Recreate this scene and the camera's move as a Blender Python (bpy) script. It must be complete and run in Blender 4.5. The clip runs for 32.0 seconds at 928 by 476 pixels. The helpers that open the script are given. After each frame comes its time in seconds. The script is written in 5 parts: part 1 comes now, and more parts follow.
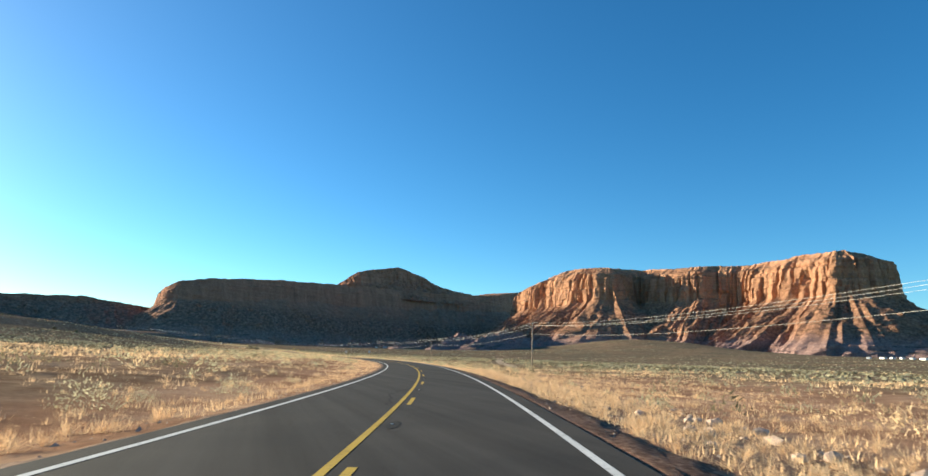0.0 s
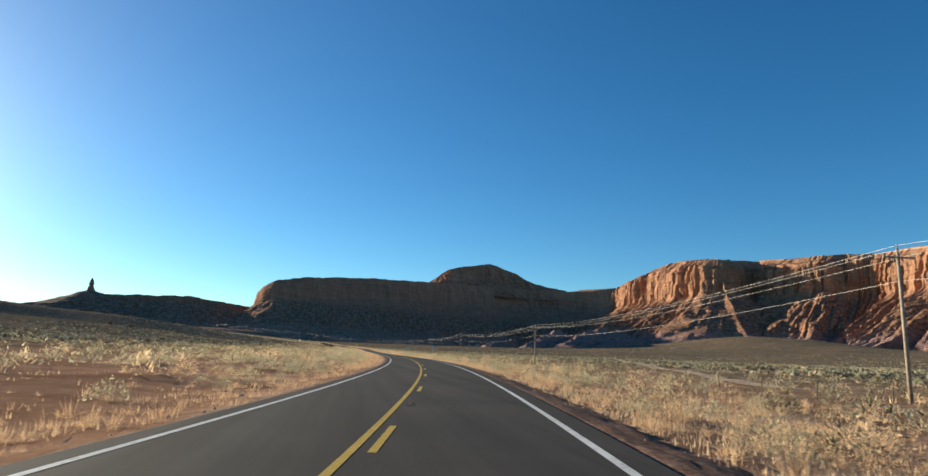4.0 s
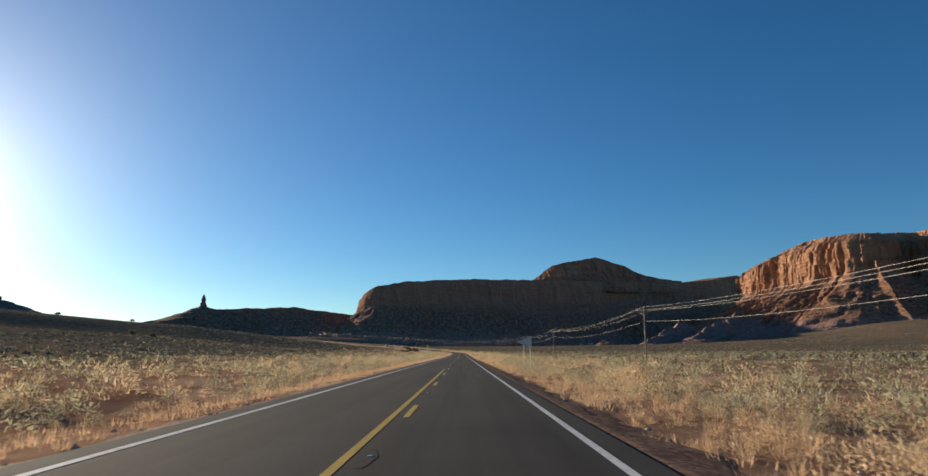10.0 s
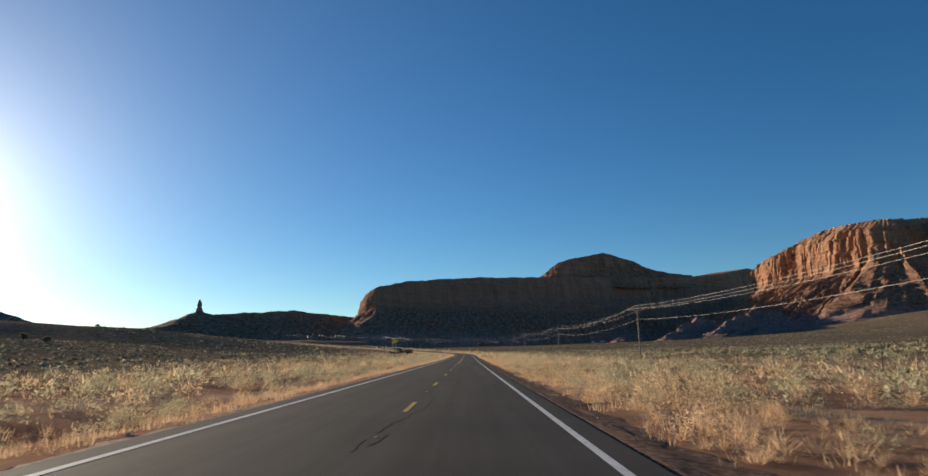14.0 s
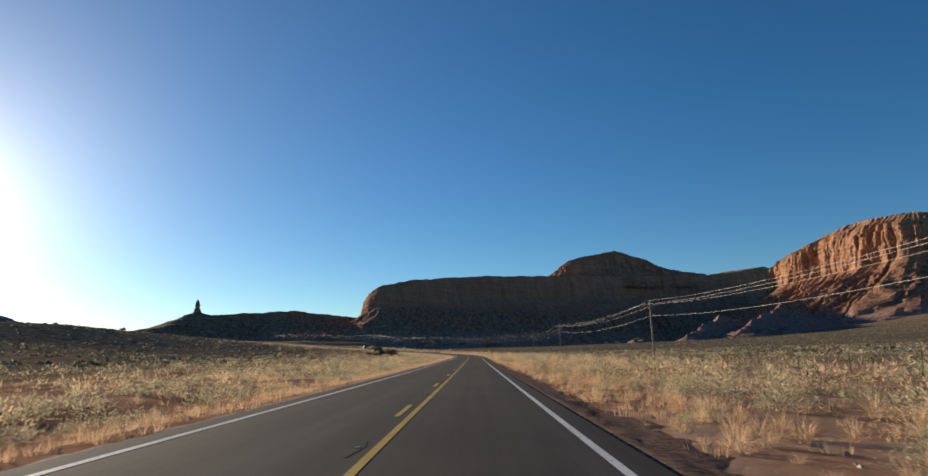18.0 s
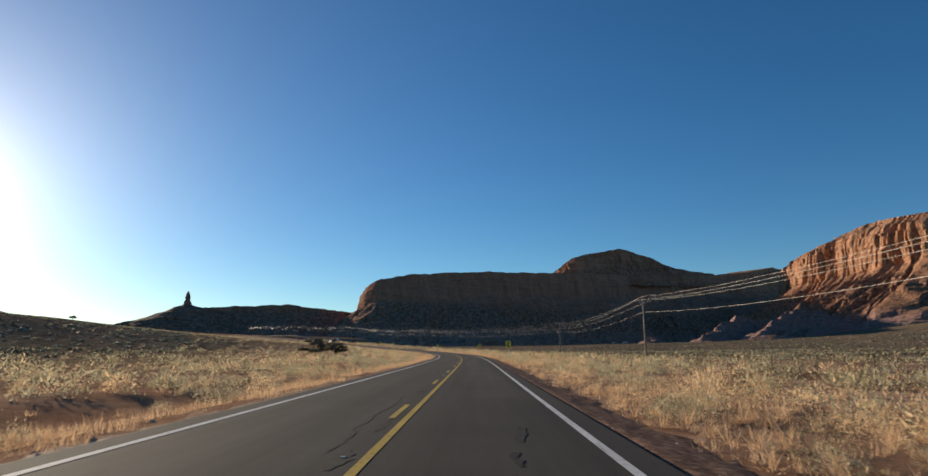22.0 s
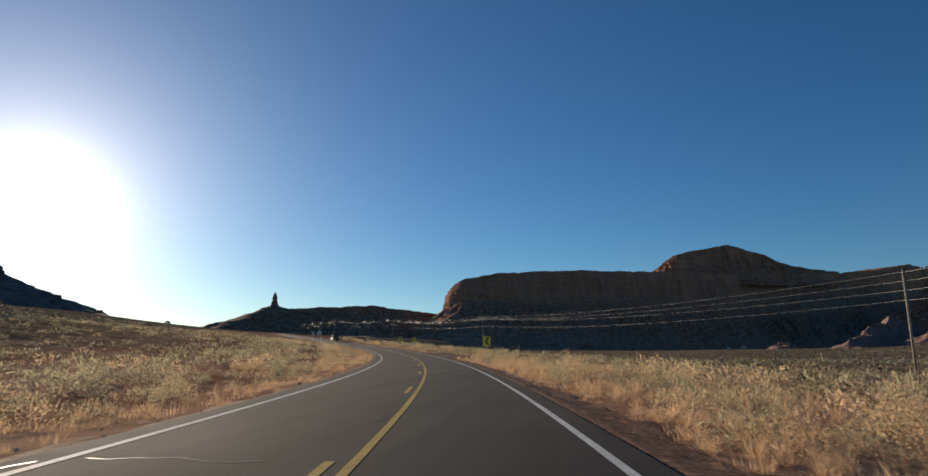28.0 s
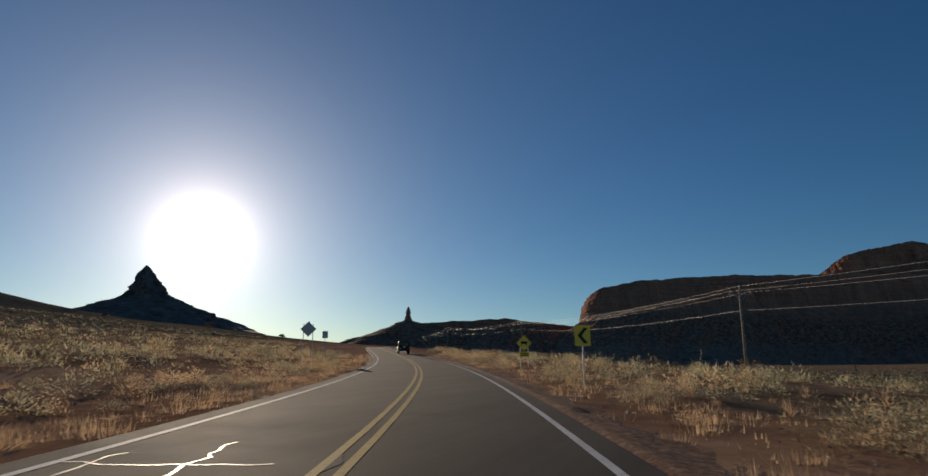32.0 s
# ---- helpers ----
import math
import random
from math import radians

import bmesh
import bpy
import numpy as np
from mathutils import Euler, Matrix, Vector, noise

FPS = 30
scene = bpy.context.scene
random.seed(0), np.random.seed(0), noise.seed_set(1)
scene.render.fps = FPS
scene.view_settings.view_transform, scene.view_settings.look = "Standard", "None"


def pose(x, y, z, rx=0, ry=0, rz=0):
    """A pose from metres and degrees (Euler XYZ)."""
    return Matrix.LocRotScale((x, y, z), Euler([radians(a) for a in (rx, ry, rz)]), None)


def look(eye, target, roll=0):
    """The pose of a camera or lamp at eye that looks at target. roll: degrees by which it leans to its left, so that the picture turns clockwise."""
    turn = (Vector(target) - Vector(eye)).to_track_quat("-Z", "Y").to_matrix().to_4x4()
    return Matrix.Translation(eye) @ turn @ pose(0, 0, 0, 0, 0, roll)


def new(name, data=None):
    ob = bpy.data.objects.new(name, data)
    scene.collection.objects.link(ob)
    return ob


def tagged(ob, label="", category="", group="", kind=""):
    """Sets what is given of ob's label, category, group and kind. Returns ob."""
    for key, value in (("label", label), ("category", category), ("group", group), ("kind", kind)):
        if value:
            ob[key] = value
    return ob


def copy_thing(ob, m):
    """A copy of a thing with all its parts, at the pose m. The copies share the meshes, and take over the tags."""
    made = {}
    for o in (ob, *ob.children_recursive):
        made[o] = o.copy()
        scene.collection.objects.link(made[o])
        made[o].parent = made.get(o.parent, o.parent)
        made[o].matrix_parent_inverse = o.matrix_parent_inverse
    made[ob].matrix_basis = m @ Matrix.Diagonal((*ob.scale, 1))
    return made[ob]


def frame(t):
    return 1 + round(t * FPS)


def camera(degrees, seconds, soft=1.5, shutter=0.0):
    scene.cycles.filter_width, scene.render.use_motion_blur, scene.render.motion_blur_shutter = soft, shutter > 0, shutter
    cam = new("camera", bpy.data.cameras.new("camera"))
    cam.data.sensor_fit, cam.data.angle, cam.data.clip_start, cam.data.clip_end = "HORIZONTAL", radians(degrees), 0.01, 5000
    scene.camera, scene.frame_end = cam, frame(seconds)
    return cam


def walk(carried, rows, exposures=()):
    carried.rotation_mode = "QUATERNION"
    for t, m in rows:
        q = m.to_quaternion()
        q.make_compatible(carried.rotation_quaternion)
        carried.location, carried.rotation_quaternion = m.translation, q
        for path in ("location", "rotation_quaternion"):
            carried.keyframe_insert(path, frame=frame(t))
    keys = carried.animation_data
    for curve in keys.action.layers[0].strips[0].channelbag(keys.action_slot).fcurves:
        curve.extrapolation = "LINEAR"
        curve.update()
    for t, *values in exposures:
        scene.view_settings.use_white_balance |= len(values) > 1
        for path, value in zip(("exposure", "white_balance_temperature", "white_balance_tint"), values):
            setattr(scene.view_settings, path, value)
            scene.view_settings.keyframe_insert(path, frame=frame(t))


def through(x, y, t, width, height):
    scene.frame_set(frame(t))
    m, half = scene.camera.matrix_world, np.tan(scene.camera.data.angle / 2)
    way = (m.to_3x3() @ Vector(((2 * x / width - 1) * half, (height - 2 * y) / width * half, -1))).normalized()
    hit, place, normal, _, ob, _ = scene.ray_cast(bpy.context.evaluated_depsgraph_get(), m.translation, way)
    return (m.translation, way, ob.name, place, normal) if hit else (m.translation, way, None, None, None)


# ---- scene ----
# The plan: a two-lane desert highway running north (+y), mesas ahead and to the east, a ridge with a rock
# spire to the north-west, a volcanic neck to the west, a pole line on the east side of the road.

# ---- road line ----
SPEED = 24.0
EYE = 1.26
LANE = 1.40          # the camera rides this far east of the centre line
HALF = 3.12          # centre line to edge line
# (seconds of driving, heading in degrees to the left of north)
TURNS = ((-12, -34), (-6, -27), (0, -18.3), (1, -16.1), (2, -13.9), (3, -11.9), (4, -9.7), (5.5, -6.5), (6.5, -4.7), (7.5, -3.2),
         (8.5, -1.9), (9.5, -0.8), (10.5, 0), (24, 0.1), (25, 0.8), (26.5, 3.3), (27.5, 6.6), (28.5, 9.9), (29.5, 13.2),
         (30.5, 16.3), (31.5, 19), (32.5, 22.3), (33.5, 25.9), (34.5, 29), (35.5, 30.8), (37, 31.5), (39, 30.5), (42, 27), (60, 26))
CLIMB = ((-400, 0), (400, 0), (470, 0.15), (570, 0.7), (650, 1.5), (720, 2.7), (790, 4.9), (850, 8.3), (905, 11.9), (970, 15), (1060, 19), (1150, 23.5), (1250, 27.5), (1350, 30), (1500, 32))
# small drift of the camera within its lane, to the east
DRIFT = ((0, -0.08), (3, -0.14), (5.5, -0.3), (7, -0.38), (9, -0.16), (11, 0.0), (15, 0.06), (19, 0.12), (22, 0.02), (27, 0.02), (32, 0.08))
BANKS = ((-12, 1.1), (6.5, 1.0), (8, 0.2), (10, -1.0), (12, -1.7), (18, -2.0), (20, -1.6), (24, -1.4), (26.5, -0.6), (30, -0.9), (36, -0.6), (60, 0))

ROAD_T = np.arange(-12, 60.001, 0.05)
_a = np.radians(np.interp(ROAD_T, *np.array(TURNS, float).T))
_k = np.ones(21) / 21
_a = np.convolve(np.pad(_a, 10, mode="edge"), _k, mode="valid")
_dx, _dy = -np.sin(_a) * SPEED * 0.05, np.cos(_a) * SPEED * 0.05
CAM_X = np.concatenate([[0], np.cumsum((_dx[1:] + _dx[:-1]) / 2)])
CAM_Y = np.concatenate([[0], np.cumsum((_dy[1:] + _dy[:-1]) / 2)])
CAM_X -= np.interp(15, ROAD_T, CAM_X)
CAM_Y -= np.interp(0, ROAD_T, CAM_Y)
ROAD_A = _a
ROAD_X = CAM_X - LANE * np.cos(_a)
ROAD_Y = CAM_Y - LANE * np.sin(_a)
_cy, _cz = np.array(CLIMB, float).T
_fy = np.arange(-400, 1501, 5.0)
_fz = np.convolve(np.pad(np.interp(_fy, _cy, _cz), 10, mode="edge"), _k, mode="valid")
ROAD_BANK = np.tan(np.radians(np.interp(ROAD_T, *np.array(BANKS, float).T)))


def road_z(y):
    return np.interp(y, _fy, _fz)


def station(t):
    """Centre line at t seconds of driving: x, y, z, heading, bank."""
    x, y, a, b = (np.interp(t, ROAD_T, v) for v in (ROAD_X, ROAD_Y, ROAD_A, ROAD_BANK))
    return x, y, road_z(y), a, b


def beside(t, d):
    """A point d metres east of the centre line."""
    x, y, z, a, b = station(t)
    return x + d * np.cos(a), y + d * np.sin(a)


# ---- camera ----
cam = camera(73.5, 32.0, soft=1.5, shutter=0.07)
TILTS = (
    (0, -17.99, 10.87, 1.85), (0.5, -16.85, 10.69, 2.10), (1, -15.75, 10.68, 2.36), (1.5, -14.61, 10.53, 1.92), (2, -13.51, 10.64, 2.05),
    (2.5, -12.56, 10.47, 2.29), (3, -11.48, 10.60, 2.16), (3.5, -10.51, 10.54, 1.99), (5.5, -6.11, 10.38, 2.03), (6, -5.12, 10.40, 1.97),
    (6.5, -4.28, 10.43, 2.04), (7, -3.52, 10.46, 1.98), (7.5, -3.07, 10.52, 1.75), (8, -2.71, 10.58, 1.05), (8.5, -1.95, 10.46, 0.75),
    (9, -1.26, 10.38, 0.61), (9.5, -0.67, 10.28, 0.48), (10, -0.20, 10.50, -0.37), (10.5, 0.12, 10.54, -0.54), (11, 0.23, 10.67, -0.69),
    (11.5, 0.26, 10.62, -0.86), (12, 0.26, 10.61, -1.27), (12.5, 0.16, 10.57, -1.69), (13, 0.18, 10.71, -1.20), (13.5, 0.12, 10.72, -1.52),
    (14, 0.12, 10.61, -1.62), (14.5, 0.22, 10.67, -1.17), (16.5, 0.19, 10.77, -1.75), (17, 0.28, 10.60, -1.80), (17.5, 0.53, 10.71, -1.82),
    (18, 0.74, 10.76, -1.73), (18.5, 0.82, 10.63, -1.65), (19, 0.92, 10.61, -1.43), (19.5, 1.01, 10.63, -1.12), (20, 0.99, 10.63, -0.84),
    (20.5, 0.90, 10.60, -0.92), (21, 0.71, 10.54, -1.22), (21.5, 0.80, 10.61, -1.10), (22, 0.90, 10.60, -0.78), (22.5, 0.87, 10.73, -0.45),
    (23, 0.89, 10.59, -0.63), (23.5, 0.93, 10.68, -0.60), (24, 1.01, 10.60, -0.47), (24.5, 1.36, 10.63, 0.08), (26.5, 3.85, 10.77, 0.48),
    (27, 5.18, 10.82, 0.50), (27.5, 7.25, 10.85, 0.31), (28, 9.26, 11.00, -0.10), (28.5, 10.59, 11.19, -0.24), (29, 12.21, 11.28, 0.05),
    (29.5, 13.99, 11.54, 0.16), (30, 15.81, 11.72, 0.02), (30.5, 17.37, 11.85, -0.11), (31, 18.85, 12.05, -0.07), (31.5, 20.18, 12.25, 0.08),
    (32, 21.53, 12.29, -0.03),
)


def eye_at(t, yaw, pitch, roll):
    x, y = np.interp(t, ROAD_T, CAM_X), np.interp(t, ROAD_T, CAM_Y)
    b, a = np.interp(t, ROAD_T, ROAD_BANK), np.interp(t, ROAD_T, ROAD_A)
    w = np.interp(t, *np.array(DRIFT, float).T)
    x, y = x + w * np.cos(a), y + w * np.sin(a)
    return t, pose(x, y, float(road_z(y)) + EYE + (LANE + w) * b, 90 + pitch, 0, yaw) @ pose(0, 0, 0, 0, 0, roll)


walk(cam, [eye_at(*r) for r in TILTS], exposures=((0, 1.40, 6650, 2), (3.5, 0.98, 6600, 5), (6, 0.66, 6650, 8), (13, 0.45, 6800, 12), (24, 0.43, 6900, 13), (27, 0.27, 6850, 14), (28, 0.14, 6900, 14), (30, -0.24, 6950, 15), (32, -0.45, 7050, 16)))

# ---- sky and sun ----
SUN_AZ, SUN_EL = -44.8, 11.4
sun_way = Vector((math.sin(radians(SUN_AZ)) * math.cos(radians(SUN_EL)), math.cos(radians(SUN_AZ)) * math.cos(radians(SUN_EL)), math.sin(radians(SUN_EL))))
world = bpy.data.worlds.new("sky")
scene.world = world
world.use_nodes = True
wn, wl = world.node_tree.nodes, world.node_tree.links
wn.clear()
sky = wn.new("ShaderNodeTexSky")
sky.sky_type = "NISHITA"
sky.sun_disc = False
sky.sun_elevation, sky.sun_rotation = radians(SUN_EL), radians(SUN_AZ)
sky.altitude, sky.air_density, sky.dust_density, sky.ozone_density = 1700, 1.0, 0.6, 2.5
tint = wn.new("ShaderNodeMix")
tint.data_type, tint.blend_type = "RGBA", "MULTIPLY"
tint.inputs[0].default_value = 1.0
tint.inputs[7].default_value = (0.74, 0.96, 1.03, 1)
rich = wn.new("ShaderNodeHueSaturation")
rich.inputs["Saturation"].default_value = 1.26
wl.new(sky.outputs[0], rich.inputs["Color"])
wl.new(rich.outputs[0], tint.inputs[6])
bg = wn.new("ShaderNodeBackground")
bg.inputs["Strength"].default_value = 0.085
wl.new(tint.outputs[2], bg.inputs[0])
# the bright haze round the sun
place = wn.new("ShaderNodeTexCoord")
dot = wn.new("ShaderNodeVectorMath")
dot.operation = "DOT_PRODUCT"
dot.inputs[1].default_value = sun_way
wl.new(place.outputs["Generated"], dot.inputs[0])


def world_math(op, a, b=0.0):
    n = wn.new("ShaderNodeMath")
    n.operation = op
    for i, v in enumerate((a, b)):
        if isinstance(v, float):
            n.inputs[i].default_value = v
        else:
            wl.new(v, n.inputs[i])
    return n.outputs[0]


angle = world_math("ARCCOSINE", world_math("MINIMUM", dot.outputs["Value"], 0.99999))
wide = world_math("MULTIPLY", world_math("EXPONENT", world_math("MULTIPLY", angle, -57.3 / 5.5)), 1.15)
near = world_math("MULTIPLY", world_math("EXPONENT", world_math("MULTIPLY", angle, -57.3 / 1.5)), 5.0)
haze = wn.new("ShaderNodeBackground")
haze.inputs["Color"].default_value = (1.0, 0.88, 0.82, 1)
broad = world_math("MULTIPLY", world_math("EXPONENT", world_math("MULTIPLY", angle, -57.3 / 20.0)), 0.105)
wl.new(world_math("ADD", world_math("ADD", wide, near), broad), haze.inputs["Strength"])
both = wn.new("ShaderNodeAddShader")
wl.new(bg.outputs[0], both.inputs[0])
wl.new(haze.outputs[0], both.inputs[1])
out = wn.new("ShaderNodeOutputWorld")
wl.new(both.outputs[0], out.inputs[0])

sun = new("sun", bpy.data.lights.new("sun", "SUN"))
sun.data.energy, sun.data.angle, sun.data.color = 5.4, radians(0.53), (1.0, 0.865, 0.67)
sun.matrix_world = look((0, 0, 300), Vector((0, 0, 300)) - sun_way)
tagged(sun, kind="structure")


# ---- noise ----
def _hash(i, j, seed):
    h = (i.astype(np.int64) * 374761393 + j.astype(np.int64) * 668265263 + seed * 974711) & 0x7FFFFFFF
    h = ((h ^ (h >> 13)) * 1274126177) & 0x7FFFFFFF
    return ((h ^ (h >> 16)) & 0xFFFF) / 65535.0


def vnoise(x, y, seed=0):
    i, j = np.floor(x), np.floor(y)
    u, v = x - i, y - j
    u, v = u * u * (3 - 2 * u), v * v * (3 - 2 * v)
    a, b, c, d = _hash(i, j, seed), _hash(i + 1, j, seed), _hash(i, j + 1, seed), _hash(i + 1, j + 1, seed)
    return (a + (b - a) * u) * (1 - v) + (c + (d - c) * u) * v


def fbm(x, y, octaves=4, seed=0):
    s, a, n = 0, 0.5, 0
    for o in range(octaves):
        s, n = s + a * (vnoise(x * 2 ** o, y * 2 ** o, seed + o) - 0.5), n + a
        a *= 0.5
    return 2 * s / n


def ramp(v, a, b):
    t = np.clip((v - a) / (b - a), 0, 1)
    return t * t * (3 - 2 * t)


# ---- lie of the land ----
_order = np.argsort(ROAD_Y)
_ry, _rx, _ra, _rb = (v[_order] for v in (ROAD_Y, ROAD_X, ROAD_A, ROAD_BANK))


def lateral(x, y):
    return (x - np.interp(y, _ry, _rx)) * np.cos(np.interp(y, _ry, _ra))


RIGHT = ((0, -0.07), (3.75, -0.07), (4.05, -0.10), (5.0, -0.24), (6.5, -0.38), (9, -0.62), (11, -0.78), (14, -0.85), (30, -1.1), (60, -0.9), (90, -0.5), (140, 0))
LEFT = ((0, -0.07), (3.75, -0.07), (4.6, -0.14), (6.5, -0.4), (9, -0.45), (14, -0.2), (30, 0.0), (60, 0.3), (90, 0.6))


def land(x, y):
    """Height of the ground."""
    x, y = np.asarray(x, float), np.asarray(y, float)
    d = lateral(x, y)
    far = np.abs(d)
    z = np.where(d > 0, np.interp(far, *np.array(RIGHT).T) * (1 - 0.42 * ramp(y, 200, 300) * ramp(far, 4, 5.5)), np.interp(far, *np.array(LEFT).T))
    z = z + np.interp(y, _ry, _rb) * np.clip(d, -5, 5) * (1 - ramp(far, 5, 9))
    base = road_z(y) * (1 - 0.9 * ramp(d, 9, 80))
    rough = ramp(far, 4.2, 9)
    z = z + rough * (0.22 * fbm(x / 5, y / 5, 3, 11) + 0.5 * ramp(far, 12, 60) * fbm(x / 40, y / 40, 3, 12) + 5 * ramp(far, 150, 700) * fbm(x / 260, y / 260, 4, 13))
    west = -d
    fade = 1 - 0.75 * ramp(y, 1650, 2500)
    z = z + fade * (52 * ramp(west, 40, 660) * (0.9 + 0.25 * fbm(x / 420, y / 420, 3, 4)) + 78 * ramp(west, 560, 1050) * (1 - ramp(y, 1150, 1750)) + 40 * ramp(west, 900, 1700))
    z = z + 22 * ramp(y, 1050, 2600) * ramp(d, -900, -100) * (1 - 0.1 * ramp(d, 150, 800)) + 24 * ramp(d, 300, 1150) * (1 - 0.7 * ramp(y, 1050, 2600))
    z = z + 52 * np.exp(-((x - 1230) / 300) ** 2 - ((y - 1880) / 420) ** 2)
    z = z + 5 * np.exp(-((x + 205) / 75) ** 2 - ((y - 600) / 120) ** 2)
    z = z + 46 * np.exp(-((x + 1180) / 265) ** 2 - ((y - 1400) / 205) ** 2)
    z = z + 0.085 * np.clip(west - 4.5, 0, 170) * ramp(y, 690, 800) * (1 - ramp(y, 1150, 1500))
    return z + base


# ---- materials ----
def material(name, rough=0.9, spec=0.2, metal=0.0):
    m = bpy.data.materials.new(name)
    m.use_nodes = True
    n, l = m.node_tree.nodes, m.node_tree.links
    b = n["Principled BSDF"]
    b.inputs["Roughness"].default_value, b.inputs["Specular IOR Level"].default_value, b.inputs["Metallic"].default_value = rough, spec, metal
    return m, n, l, b


def noise_node(n, l, scale, detail=4.0, rough=0.55, stretch=None, kind="Object", offset=None):
    tc = n.new("ShaderNodeTexCoord")
    t = n.new("ShaderNodeTexNoise")
    t.inputs["Scale"].default_value, t.inputs["Detail"].default_value, t.inputs["Roughness"].default_value = scale, detail, rough
    if stretch or offset:
        mp = n.new("ShaderNodeMapping")
        mp.inputs["Scale"].default_value = stretch or (1, 1, 1)
        mp.inputs["Location"].default_value = offset or (0, 0, 0)
        l.new(tc.outputs[kind], mp.inputs["Vector"])
        l.new(mp.outputs["Vector"], t.inputs["Vector"])
    else:
        l.new(tc.outputs[kind], t.inputs["Vector"])
    return t.outputs["Fac"]


def colours(n, l, fac, stops):
    r = n.new("ShaderNodeValToRGB")
    e = r.color_ramp.elements
    while len(e) < len(stops):
        e.new(0.5)
    for el, (p, c) in zip(e, stops):
        el.position, el.color = p, (*c, 1)
    l.new(fac, r.inputs["Fac"])
    return r.outputs["Color"]


def mix(n, l, fac, a, b, mode="MIX"):
    m = n.new("ShaderNodeMix")
    m.data_type, m.blend_type = "RGBA", mode
    for sock, v in ((m.inputs[0], fac), (m.inputs[6], a), (m.inputs[7], b)):
        if isinstance(v, (int, float)):
            sock.default_value = v
        elif isinstance(v, tuple):
            sock.default_value = (*v, 1)
        else:
            l.new(v, sock)
    return m.outputs[2]


def math_node(n, l, op, a, b=None):
    m = n.new("ShaderNodeMath")
    m.operation = op
    for i, v in enumerate((a, b)):
        if v is None:
            continue
        if isinstance(v, (int, float)):
            m.inputs[i].default_value = v
        else:
            l.new(v, m.inputs[i])
    return m.outputs[0]


def bump(n, l, b, height, strength=0.5, distance=0.02):
    k = n.new("ShaderNodeBump")
    k.inputs["Strength"].default_value, k.inputs["Distance"].default_value = strength, distance
    l.new(height, k.inputs["Height"])
    l.new(k.outputs["Normal"], b.inputs["Normal"])


def plain(name, colour, rough=0.6, spec=0.3, metal=0.0, vary=0.25, scale=6.0):
    m, n, l, b = material(name, rough, spec, metal)
    f = noise_node(n, l, scale, 5)
    dark = tuple(c * (1 - vary) for c in colour)
    light = tuple(min(1, c * (1 + vary)) for c in colour)
    l.new(colours(n, l, f, ((0.3, dark), (0.7, light))), b.inputs["Base Color"])
    r = noise_node(n, l, scale * 4, 3)
    l.new(math_node(n, l, "MULTIPLY_ADD", r, 0.3), b.inputs["Roughness"])
    b.inputs["Roughness"].links[0].from_node.inputs[2].default_value = max(0.0, rough - 0.15)
    return m


def ground_material():
    m, n, l, b = material("desert_soil", 0.95, 0.0)
    big = noise_node(n, l, 0.012, 5)
    mid = noise_node(n, l, 0.12, 6, 0.65)
    fine = noise_node(n, l, 3.4, 7, 0.75)
    soil = colours(n, l, mid, ((0.36, (0.28, 0.145, 0.09)), (0.5, (0.42, 0.235, 0.148)), (0.64, (0.56, 0.365, 0.245))))
    scrub = colours(n, l, noise_node(n, l, 0.35, 7, 0.75, stretch=(1, 1.0, 1)), ((0.38, (0.062, 0.052, 0.036)), (0.5, (0.15, 0.122, 0.083)), (0.62, (0.28, 0.228, 0.157))))
    patches = colours(n, l, big, ((0.36, (0.0, 0.0, 0.0)), (0.6, (1.0, 1.0, 1.0))))
    grown = n.new("ShaderNodeAttribute")
    grown.attribute_name = "cover"
    cover = math_node(n, l, "ADD", math_node(n, l, "MULTIPLY", grown.outputs["Fac"], 0.75), math_node(n, l, "MULTIPLY", patches, 0.25))
    col = mix(n, l, cover, soil, scrub)
    col = mix(n, l, 0.55, col, colours(n, l, fine, ((0.3, (0.62, 0.62, 0.62)), (0.7, (1.25, 1.2, 1.15)))), "MULTIPLY")
    l.new(col, b.inputs["Base Color"])
    bump(n, l, b, math_node(n, l, "ADD", fine, mid), 0.9, 0.16)
    return m


